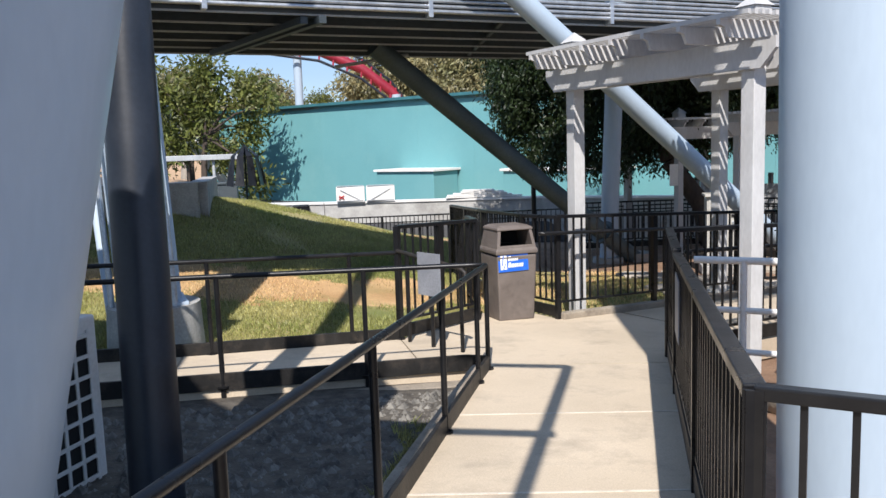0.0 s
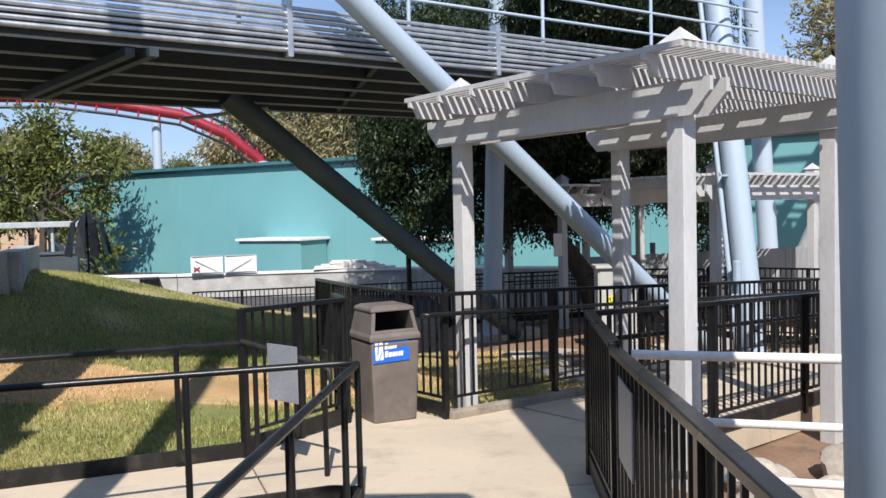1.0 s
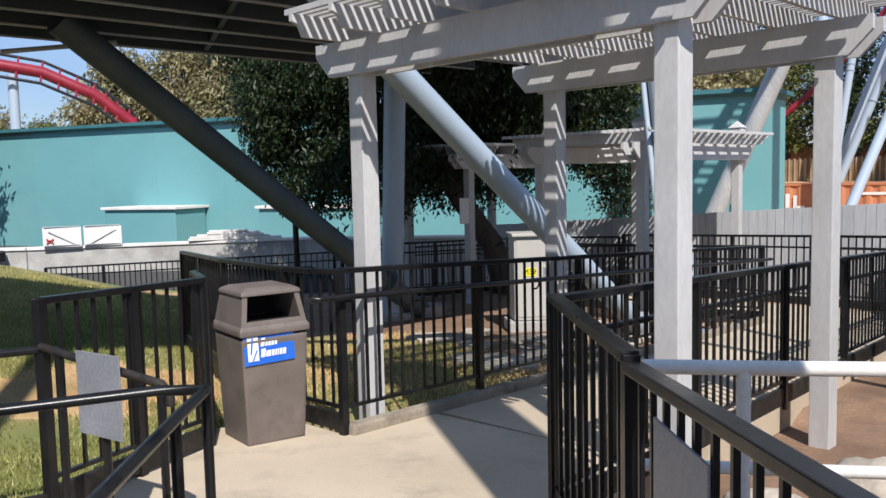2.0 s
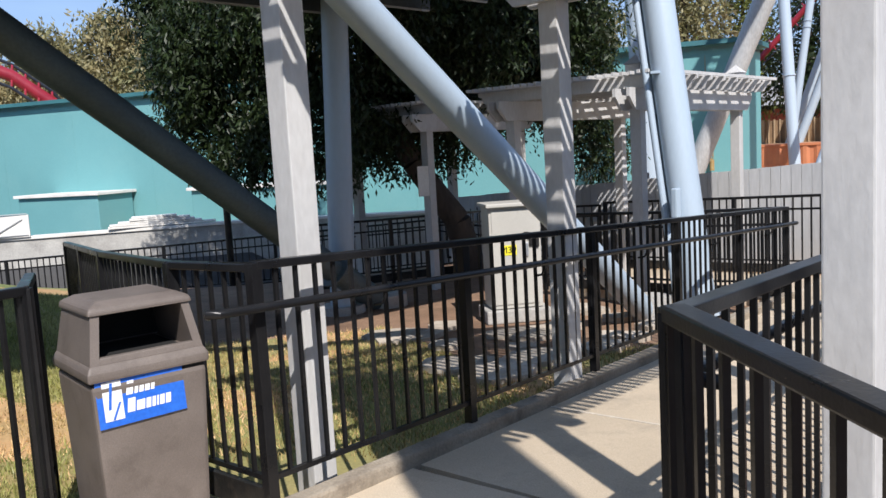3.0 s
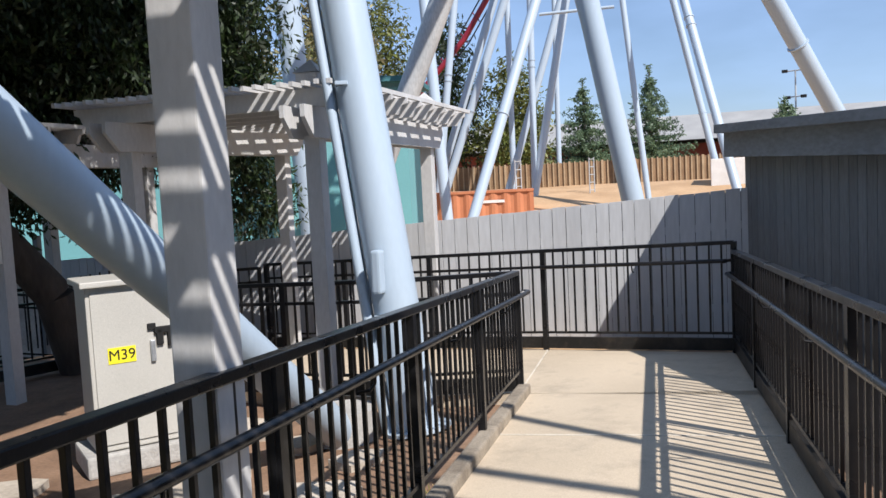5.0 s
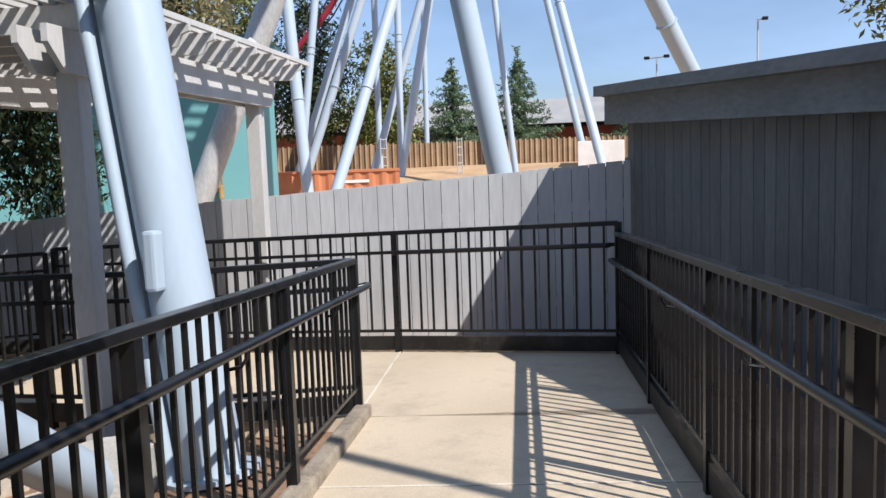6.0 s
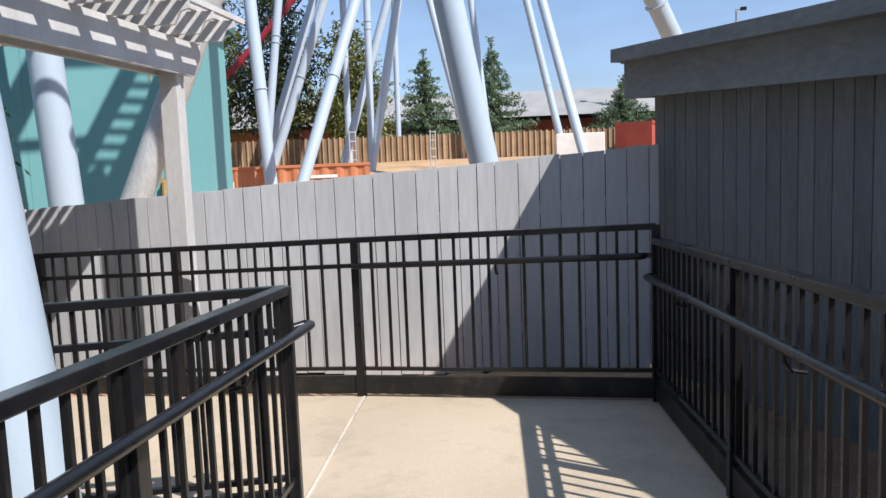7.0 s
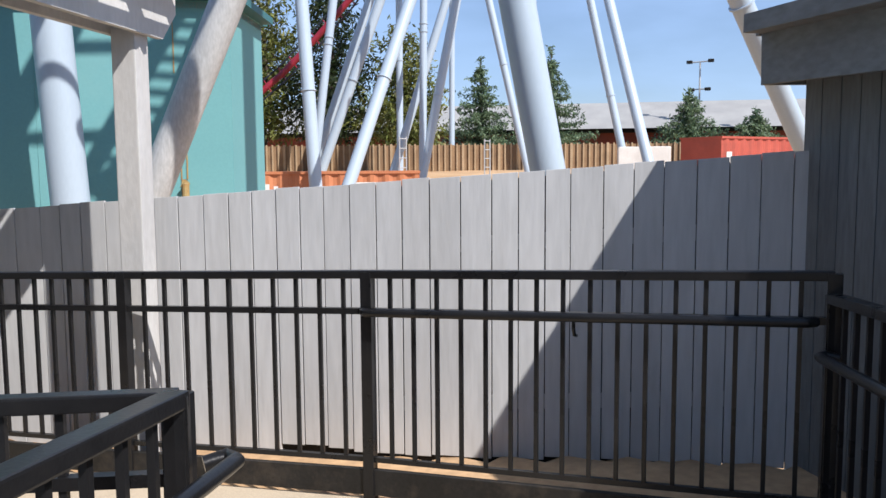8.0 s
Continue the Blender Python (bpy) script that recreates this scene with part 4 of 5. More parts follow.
bm = bmesh.new()
bm.from_mesh(tm)
bmesh.ops.transform(bm, matrix=R @ Matrix.Translation((-0.05, -0.2445, -0.05)) @ Matrix.Rotation(radians(90), 4, "X"), verts=bm.verts)
part("lettering", bm, M["dark"], lab, "black lettering M39")

bm = bmesh.new()
box(bm, (5.0, 17.8, 0.72), (0.2, 0.02, 0.46), 0.3, 0.004)
tagged(part("notice_board", bm, M["white"]), "small blank white board fixed to a pergola post", "sign")

# flat stones and rubble round the cabinet
for i in range(26):
    x, y = random.uniform(3.2, 6.4), random.uniform(12.0, 15.6)
    if math.hypot(x - cc.x, y - cc.y) < 0.6 or y < 9.5 + (x - 1.35) * 0.585 + 0.45:
        continue
    k = bmesh.new()
    n = random.randint(5, 7)
    r = random.uniform(0.18, 0.42)
    pts = [(x + math.cos(2 * math.pi * j / n) * r * random.uniform(0.7, 1.1), y + math.sin(2 * math.pi * j / n) * r * random.uniform(0.6, 1.0), ground_z(x, y) + 0.06) for j in range(n)]
    plate(k, pts, 0.12)
    tagged(part("flagstone", k, M["stone"]), "pale irregular flagstone on dry soil", "stone", "flagstones")

# ---- teal building ----
tb = thing("teal_building", (2.2, 32, -0.9), "long teal stucco show building with a dark roof edge", "building")
TW = [Vector(v) for v in ((-12.5, 44.5), (15.3, 22.9), (17.0, 24.2), (9, 48))]
for k0, (a, b) in enumerate(zip(TW, TW[1:])):
    d = (b - a).normalized()
    n = Vector((d.y, -d.x))
    L = (b - a).length
    m = max(1, round(L / 3.05))
    for i in range(m):
        p, q = a + d * (L * i / m), a + d * (L * (i + 1) / m - 0.004)
        bm = bmesh.new()
        p, q = p - n * 0.15, q - n * 0.15
        beam(bm, (p.x, p.y, 1.2), (q.x, q.y, 1.2), 0.3, 4.6)
        part("wall_panel", bm, M["teal"], tb)
    bm = bmesh.new()
    beam(bm, (a.x, a.y, 3.5), (b.x, b.y, 3.5), 0.45, 0.12)
    part("roof_edge", bm, M["tealdark"], tb)
bm = bmesh.new()
plate(bm, [(v.x, v.y, 3.42) for v in TW], 0.1)
part("roof", bm, M["roof"], tb)
td = (TW[1] - TW[0]).normalized()
tn = Vector((td.y, -td.x))
trz = math.atan2(td.y, td.x)
for s0, w, h in ((15.3, 3.0, 0.97), (22.3, 4.4, 0.97)):
    c = TW[0] + td * s0 + tn * 0.9
    u0 = thing("roof_unit", (c.x, c.y, -0.9), "teal block-like annex with a white cap against the wall", "annex", "teal annexes")
    bm = bmesh.new()
    box(bm, (c.x, c.y, h / 2 - 0.75), (w, 1.6, h + 0.5), trz, 0.02)
    part("body", bm, M["teal"], u0)
    bm = bmesh.new()
    box(bm, (c.x, c.y, h - 0.46), (w + 0.2, 1.8, 0.09), trz, 0.01)
    part("cap", bm, M["white"], u0, "white flat cap")

tap = thing("wall_tap", (14.68, 23.34, 0.4), "rusty pipe stub with a run of rust down the teal wall", "pipe stub")
c = Vector((14.70, 23.365))
bm = bmesh.new()
tube(bm, (c.x, c.y, 0.52), (c.x + tn.x * 0.14, c.y + tn.y * 0.14, 0.5), 0.05, 10)
tube(bm, (c.x + tn.x * 0.12, c.y + tn.y * 0.12, 0.54), (c.x + tn.x * 0.14, c.y + tn.y * 0.14, 0.3), 0.06, 10)
part("stub", bm, M["rust"], tap)
for dx, z0, z1, w0 in ((-0.02, 0.5, 0.62, 0.14), (0.03, 0.62, 1.2, 0.025), (-0.06, 0.62, 0.9, 0.02), (-0.12, 2.3, 3.2, 0.02)):
    bm = bmesh.new()
    pl = [(-w0 / 2, z0), (w0 / 2, z0), (w0 * 0.6, (z0 + z1) / 2), (w0 * 0.15, z1), (-w0 * 0.3, z1), (-w0 * 0.35, (z0 * 2 + z1) / 3)]
    bm.faces.new([bm.verts.new((c.x + td.x * (dx + px_) + tn.x * 0.012, c.y + td.y * (dx + px_) + tn.y * 0.012, pz)) for px_, pz in pl])
    part("rust_run", bm, M["rust"], tap)

# white low wall with a boarded gate before the building
ww = thing("low_wall", (-1, 28.5, -0.9), "long low whitewashed wall below the teal building", "wall", kind="structure")
for a, b in (((-8.5, 27.6), (-3.7, 26.6)), ((-3.7, 26.6), (3.2, 26.2)), ((3.2, 26.2), (9.5, 23.2))):
    bm = bmesh.new()
    beam(bm, (*a, -1.175), (*b, -1.175), 0.25, 1.85, 0.01)
    part("wall", bm, M["footing"], ww)
    bm = bmesh.new()
    beam(bm, (*a, -0.225), (*b, -0.225), 0.34, 0.07, 0.01)
    part("coping", bm, M["white"], ww)
gate = thing("white_gate", (-2.4, 26.3, -0.2), "white boarded gate panels with red edging", "gate")
for i in range(2):
    x = -2.85 + i * 0.95
    bm = bmesh.new()
    box(bm, (x, 26.3, 0.05), (0.9, 0.06, 0.5), -0.03, 0.01)
    part("panel", bm, M["white"], gate)
    bm = bmesh.new()
    box(bm, (x, 26.25, 0.03), (0.72, 0.02, 0.02), 0, 0, Matrix.Rotation(0.5 if i == 0 else -0.5, 4, "Y"))
    part("brace", bm, M["steelgrey"], gate)
    for u in (-0.2, 0.27):
        bm = bmesh.new()
        box(bm, (x, 26.25, 0.05 + u), (0.84, 0.02, 0.018), 0)
        part("edge_strip", bm, M["steelgrey"], gate)
    if i == 0:
        for ang in (0.6, -0.6):
            bm = bmesh.new()
            box(bm, (x - 0.28, 26.245, -0.04), (0.2, 0.02, 0.03), 0, 0, Matrix.Rotation(ang, 4, "Y"))
            part("red_mark", bm, M["strip"], gate, "small red cross")
pile = thing("board_stack", (1.3, 26.3, -0.2), "loose stack of pale boards on the low wall", "boards")
for i in range(5):
    bm = bmesh.new()
    box(bm, (1.3 + random.uniform(-0.15, 0.15), 26.3, -0.15 + 0.05 * i), (2.4 - 0.35 * i, 0.3, 0.045), random.uniform(-0.05, 0.05), 0.005)
    part("board", bm, M["white"], pile)

# planter wall and shaded furniture on the lawn
pw = thing("planter_wall", (-4.6, 13, 0), "grey concrete planter wall on the lawn", "planter")
for a, b in (((-4.2, 14.6), (-4.75, 17.3)), ((-4.2, 14.6), (-8.3, 13.4))):
    bm = bmesh.new()
    beam(bm, (*a, 0.48), (*b, 0.48), 0.3, 1.1, 0.02)
    part("wall", bm, M["footing"], pw)

# ---- tilted tubes of the coaster, far off ----
TUBES = [
    ((27.4, 34.08, -0.14), (27.8, 35.75, 15.27), 0.24),
    ((33.68, 41.17, -0.13), (36.09, 40.49, 16.66), 0.2),
    ((33.65, 40.88, -0.13), (37.52, 36.97, 15.0), 0.22),
    ((34.72, 42.68, -0.13), (38.89, 39.32, 14.86), 0.22),
    ((24.56, 29.78, -0.14), (31.98, 29.49, 15.31), 0.2),
    ((34.35, 34.9, -0.14), (35.18, 35.27, 16.62), 0.16),
    ((36.69, 38.27, -0.16), (37.51, 38.86, 18.05), 0.16),
    ((34.84, 37.36, -0.15), (39.16, 33.71, 17.22), 0.19),
    ((34.28, 34.99, -0.14), (37.1, 32.9, 16.59), 0.2),
    ((39.87, 37.61, -0.17), (40.77, 38.14, 19.27), 0.14),
    ((32.08, 27.84, -0.11), (30.96, 30.88, 13.58), 0.13),
    ((33.6, 28.01, -0.1), (33.95, 29.85, 14.0), 0.13),
    ((41.57, 28.67, -0.14), (40.38, 32.32, 16.89), 0.18),
    ((31.32, 22.77, -0.15), (35.94, 29.78, 17.28), 0.175),
    ((29.78, 17.41, -0.1), (19.28, 20.78, 13.69), 0.26),
    ((14.49, 16.09, -0.9), (13.2, 17.2, 7.8), 0.185),
]
for i, (p, q, r) in enumerate(TUBES):
    g = thing("support_column", p, "pale blue steel coaster support in the works yard", "steel column", "coaster supports")
    d = (Vector(q) - Vector(p))
    bm = bmesh.new()
    tube(bm, Vector(p) - d * 0.07, q, r, 24)
    part("tube", bm, M["steel"], g, "", True)
    for f in ((0.24,), (0.40, 0.42), (0.33,), ())[i % 4 if i < 15 else 3]:
        c = Vector(p) + d * f
        bm = bmesh.new()
        tube(bm, c, c + d.normalized() * 0.04, r * 1.18, 24)
        part("flange", bm, M["steel"], g, "", True)
bm = bmesh.new()
tube(bm, (31.6, 31.98, 8.26), (33.5, 29.37, 8.32), 0.07, 10)
tagged(part("support_strut", bm, M["steel"], None, "", True), "thin level tie between two coaster supports", "steel tube")
column("support_strut", [(13.2, 22.95, -0.9), (15.3, 20.4, 6.8)], "grey slanting tube before the teal wall", 0.24, "steelgrey")
column("support_column", [(12.66, 23.0, -0.9), (12.3, 23.2, 7)], "pale blue tube before the teal wall", 0.26)


# umbrella, flood light and planter tub at the edge of the lawn
um = thing("patio_umbrella", (-6.75, 29.0, -0.6), "half-folded dark patio umbrella in the shade of the tree", "umbrella")
bm = bmesh.new()
tube(bm, (-6.75, 29.0, -0.8), (-6.75, 29.0, 1.75), 0.035, 8)
part("pole", bm, M["black"], um)
for i in range(10):
    a0, a1 = 2 * math.pi * i / 10, 2 * math.pi * (i + 0.72) / 10
    bm = bmesh.new()
    v = [bm.verts.new((-6.75 + r0 * math.cos(a2), 29.0 + r0 * math.sin(a2), z0)) for a2, r0, z0 in ((a0, 0.04, 1.7), (a0, 0.5, 1.35), (a0, 0.72, 0.35), (a1, 0.66, 0.3), (a1, 0.5, 1.35), (a1, 0.04, 1.7))]
    bm.faces.new((v[0], v[1], v[4], v[5])), bm.faces.new((v[1], v[2], v[3], v[4]))
    part("canopy_panel", bm, M["black"], um)
pb = thing("planter_box", (-8.2, 30.5, -0.7), "dark grey planter box under the small tree", "planter")
bm = bmesh.new()
box(bm, (-8.2, 30.5, -0.1), (1.5, 0.9, 0.9), 0.2, 0.03)
part("body", bm, M["deck"], pb)
bm = bmesh.new()
box(bm, (-8.2, 30.5, 0.37), (1.6, 1.0, 0.08), 0.2, 0.02)
part("rim", bm, M["deck"], pb)
sc = thing("shade_canopy", (-10.2, 33.3, -0.9), "flat grey canopy roof on thin posts beyond the lawn", "canopy")
bm = bmesh.new()
beam(bm, (-12.6, 32.9, 1.3), (-8.3, 34.2, 1.3), 2.0, 0.2, 0.02)
part("roof", bm, M["steelgrey"], sc)
for x, y in ((-12.2, 32.2), (-9.0, 33.2)):
    bm = bmesh.new()
    tube(bm, (x, y, -1.0), (x, y, 1.25), 0.06, 8)
    part("post", bm, M["steelgrey"], sc)
column("slide_tube", [(-9.5, 40.0, -0.9), (-13.4, 38.7, 4.6)], "thick white slanting tube behind the small tree", 0.3, "white", group="")
fl = thing("flood_light", (-4.44, 26.3, -0.55), "black flood light on the lawn edge", "flood light")
bm = bmesh.new()
box(bm, (-4.44, 26.3, -0.36), (0.55, 0.3, 0.26), 0.2, 0.05)
part("housing", bm, M["black"], fl)
bm = bmesh.new()
tube(bm, (-4.44, 26.3, -0.9), (-4.44, 26.3, -0.4), 0.04, 8)
part("stem", bm, M["black"], fl)

# ---- red coaster track ----
def track(pts, label, rs=0.38):
    g = thing("coaster_track", pts[0], label, "roller coaster")
    bm = bmesh.new()
    pipe(bm, pts, rs, 10)
    part("spine", bm, M["red"], g, "", True)
    k0 = rs / 0.38
    for o, u in ((-0.7 * k0, -0.75 * k0), (0.7 * k0, 0.75 * k0)):
        bm = bmesh.new()
        pipe(bm, [(p[0], p[1] + o, p[2] + u) for p in pts], 0.1 * k0, 8)
        part("rail", bm, M["darkblue"], g, "", True)
    for i in range(len(pts) - 1):
        for f in (0.0, 0.33, 0.66):
            p = lerp(pts[i], pts[i + 1], f)
            bm = bmesh.new()
            for o, u in ((-0.7 * k0, -0.75 * k0), (0.7 * k0, 0.75 * k0)):
                tube(bm, p, p + Vector((0, o, u)), 0.07 * k0, 6)
            part("tie", bm, M["red"], g)


track([(-34, 53, 7.0), (-27, 56, 8.4), (-20.8, 57.6, 9.0), (-19, 58.1, 9.3), (-15.9, 59.1, 9.4), (-12.3, 60.0, 9.0), (-8.4, 60.8, 8.4), (-5.5, 61.3, 7.1), (-3.5, 61.6, 5.5), (-2.4, 61.8, 4.0), (-1.5, 62, 1.5)], "red coaster track arching behind the teal building")
track([(33, 48.2, 2.6), (34.3, 47.25, 3.8), (35.9, 45.7, 5.7), (37.1, 44.4, 7.5), (38.2, 42.9, 9.5), (39.5, 41, 13)], "red coaster track climbing among the trees", 0.17)
column("support_column", [(-10.0, 60.5, -1), (-10.0, 60.5, 8.2)], "pale post under the red track", 0.3)
column("support_column", [(-2.7, 61.5, -1), (-3.1, 61.5, 5.2)], "white post at the foot of the red track", 0.35)

# ---- works yard ----
def container(c, size, rz, m, label, bars=()):
    g = thing("shipping_container", (c[0], c[1], c[2] - size[2] / 2), label, "container", "shipping containers")
    Rm = Matrix.Translation(c) @ Matrix.Rotation(rz, 4, "Z")
    k = bmesh.new()
    n = int(size[0] / 0.14)
    for sy in (-1, 1):
        row = []
        for i in range(n + 1):
            o = 0.03 if (i // 2) % 2 else -0.03
            x = -size[0] / 2 + size[0] * i / n
            row.append([k.verts.new((x, sy * (size[1] / 2 + o), z)) for z in (-size[2] / 2, size[2] / 2)])
        for p, q in zip(row, row[1:]):
            k.faces.new((p[0], q[0], q[1], p[1]))
    bmesh.ops.transform(k, matrix=Rm, verts=k.verts)
    part("corrugated_side", k, m, g)
    for sx in (-1, 1):
        k = bmesh.new()
        box(k, (sx * size[0] / 2, 0, 0), (0.06, size[1], size[2]))
        bmesh.ops.transform(k, matrix=Rm, verts=k.verts)
        part("end", k, m, g)
    k = bmesh.new()
    box(k, (0, 0, size[2] / 2), (size[0] + 0.1, size[1] + 0.12, 0.1))
    bmesh.ops.transform(k, matrix=Rm, verts=k.verts)
    part("roof", k, m, g)
    for x, z, w, h in bars:
        k = bmesh.new()
        box(k, (x, -size[1] / 2 - 0.05, z), (w, 0.01, h))
        bmesh.ops.transform(k, matrix=Rm, verts=k.verts)
        part("marking", k, M["white"], g, "plain white mark")


container((27.65, 37.43, -0.53), (12.2, 2.44, 2.3), math.atan2(-0.76, 0.65), M["orange"], "orange corrugated container with white marks", ((-0.55, 0.35, 0.16, 0.7), (-0.25, 0.62, 0.4, 0.14), (0.1, 0.38, 0.16, 0.6), (0.42, 0.4, 0.18, 0.66), (0.75, 0.35, 0.16, 0.6), (0.98, 0.1, 0.4, 0.14), (4.2, 0.72, 1.3, 0.12)))
container((47.58, 25.56, 0.81), (6.1, 2.44, 2.5), math.atan2(-0.355, 0.933), M["redbox"], "red corrugated container behind the yard", ((-2.6, 0.3, 0.35, 0.6),))
bm = bmesh.new()
box(bm, (40.4, 27.5, 0.55), (2.15, 2.0, 2.1), -1.08, 0.03)
tagged(part("storage_box", bm, M["white"]), "white box-shaped storage unit in the yard", "storage box")
tf = thing("tan_fence", (40, 36, 0.5), "tan board fence at the back of the dirt yard", "fence")
a, b = Vector((33.5, 45.8)), Vector((49.5, 24.5))
d = (b - a).normalized()
for i in range(76):
    p = a + d * (i * 0.3)
    bm = bmesh.new()
    box(bm, (p.x, p.y, 0.92), (0.29, 0.03, 1.95), math.atan2(d.y, d.x))
    part("board", bm, M["brownfence"], tf)
    q = p + d * 0.15 + Vector((d.y, -d.x)) * 0.05
    bm = bmesh.new()
    box(bm, (q.x, q.y, 0.95), (0.07 if i % 6 else 0.12, 0.09, 2.02), math.atan2(d.y, d.x))
    part("batten", bm, M["batten"], tf)
for x, y in ((31.5, 33.5), (36.5, 33.0)):
    bm = bmesh.new()
    for o in (-0.2, 0.2):
        tube(bm, (x + o, y, 0.2), (x + o, y, 2.0), 0.03, 6)
    for j in range(5):
        tube(bm, (x - 0.2, y, 0.4 + j * 0.38), (x + 0.2, y, 0.4 + j * 0.38), 0.02, 6)
    tagged(part("ladder_frame", bm, M["steelgrey"]), "short grey ladder frame standing in the dirt", "ladder", "ladder frames")
# long roofs behind
hb = thing("warehouse", (75, 42, 0), "long low warehouse with a pale roof and red-brown walls", "building")
# the eave slab is near-black: the shadow under it is put into colour
for (p, q, zb, zt, m, w, nm) in (((57, 70), (84, 16), 0.3, 3.3, "brick", 12, "wall"), ((56, 71), (85, 14), 3.3, 3.55, "dark", 14, "eave")):
    bm = bmesh.new()
    beam(bm, (*p, (zb + zt) / 2), (*q, (zb + zt) / 2), w, zt - zb)
    part(nm, bm, M[m], hb)
bm = bmesh.new()
d = (Vector((85, 14)) - Vector((56, 71))).normalized()
n = Vector((d.y, -d.x))
k = [Vector((56, 71)) + n * -7.4, Vector((85, 14)) + n * -7.4, Vector((85, 14)) + n * 2, Vector((56, 71)) + n * 2]
far = [Vector((56, 71)) + n * 8, Vector((85, 14)) + n * 8]
vs = [bm.verts.new((k[0].x, k[0].y, 3.55)), bm.verts.new((k[1].x, k[1].y, 3.55)), bm.verts.new((k[2].x, k[2].y, 5.85)), bm.verts.new((k[3].x, k[3].y, 5.85)), bm.verts.new((far[1].x, far[1].y, 3.55)), bm.verts.new((far[0].x, far[0].y, 3.55))]
bm.faces.new(vs[:4]), bm.faces.new((vs[3], vs[2], vs[4], vs[5])), bm.faces.new((vs[0], vs[3], vs[5])), bm.faces.new((vs[1], vs[4], vs[2]))
part("roof", bm, M["roof"], hb)
for s0, w, z1, m in ((9, 16, 3.1, "shed"), (30, 2.2, 2.8, "dark"), (34.5, 3.0, 3.0, "brownfence"), (43, 7, 3.1, "shed"), (52, 2.0, 2.8, "dark")):
    c = Vector((56, 71)) + d * s0 - n * 6.05
    bm = bmesh.new()
    box(bm, (c.x, c.y, 0.3 + z1 / 2), (w, 0.1, z1), math.atan2(d.y, d.x))
    part("wall_bay", bm, M[m], hb, "dark bay in the red-brown wall")
c = Vector((56, 71)) + d * 33 - n * 4.6
bm = bmesh.new()
box(bm, (c.x, c.y, 4.75), (1.6, 1.2, 0.9), math.atan2(d.y, d.x), 0.05)
part("roof_vent", bm, M["steelgrey"], hb, "grey box-shaped roof vent")
def street_lamp(x, y, h, label, arms, heads):
    g = thing("street_lamp", (x, y, 0), label, "street lamp", "street lamps")
    bm = bmesh.new()
    tube(bm, (x, y, 0), (x, y, h), 0.09, 8, 0.06)
    part("pole", bm, M["steelgrey"], g)
    for o0, o1, u in arms:
        bm = bmesh.new()
        tube(bm, (x, y + o0, h - u), (x, y + o1, h - u), 0.05, 6)
        part("cross_arm", bm, M["steelgrey"], g)
    for o, u in heads:
        bm = bmesh.new()
        box(bm, (x, y + o, h + u - 0.02), (0.4, 0.42, 0.22), 0.3, 0.05)
        part("lamp_head", bm, M["dark"], g)


street_lamp(66, 35.2, 8.3, "tall thin grey lamp post with two pairs of heads", ((-0.85, 0.85, 0.05), (-0.6, 0.6, 2.0)), ((-0.8, 0), (0.8, 0), (-0.6, -2.0), (0.6, -2.0)))
street_lamp(66, 27.6, 10.2, "tall thin grey lamp post with a single head", ((-0.55, 0.0, 0.05),), ((-0.5, 0),))


# ---- trees ----
def leaf_mesh(name, centres, per, spread_, size, droop=0.0, seed=1, aspect=3.0):
    """Many small folded leaves round twig centres, as one mesh."""
    rng = np.random.default_rng(seed)
    cc0 = np.asarray(centres, float)
    n = len(cc0) * per
    axis = rng.normal(0, 1, cc0.shape)
    axis[:, 2] -= droop
    axis /= np.linalg.norm(axis, axis=1)[:, None]
    along = np.tile(np.linspace(-1, 1, per), len(cc0))[:, None]
    ax = np.repeat(axis, per, axis=0)
    c = np.repeat(cc0, per, axis=0) + ax * along * spread_ * 1.6 + rng.normal(0, spread_ * 0.3, (n, 3))
    d = rng.normal(0, 0.75, (n, 3)) + ax * 0.8
    d[:, 2] -= droop * 0.4
    d /= np.linalg.norm(d, axis=1)[:, None]
    s = rng.normal(0, 1, (n, 3))
    s -= d * (s * d).sum(1)[:, None]
    s /= np.linalg.norm(s, axis=1)[:, None]
    k = size * rng.uniform(0.6, 1.3, n)[:, None]
    v = np.stack([c, c + d * k * 0.5 + s * k / aspect / 2, c + d * k, c + d * k * 0.5 - s * k / aspect / 2], 1).reshape(-1, 3)
    f = np.arange(n * 4).reshape(-1, 4)
    me = bpy.data.meshes.new(name)
    me.from_pydata(v.tolist(), [], f.tolist())
    return me


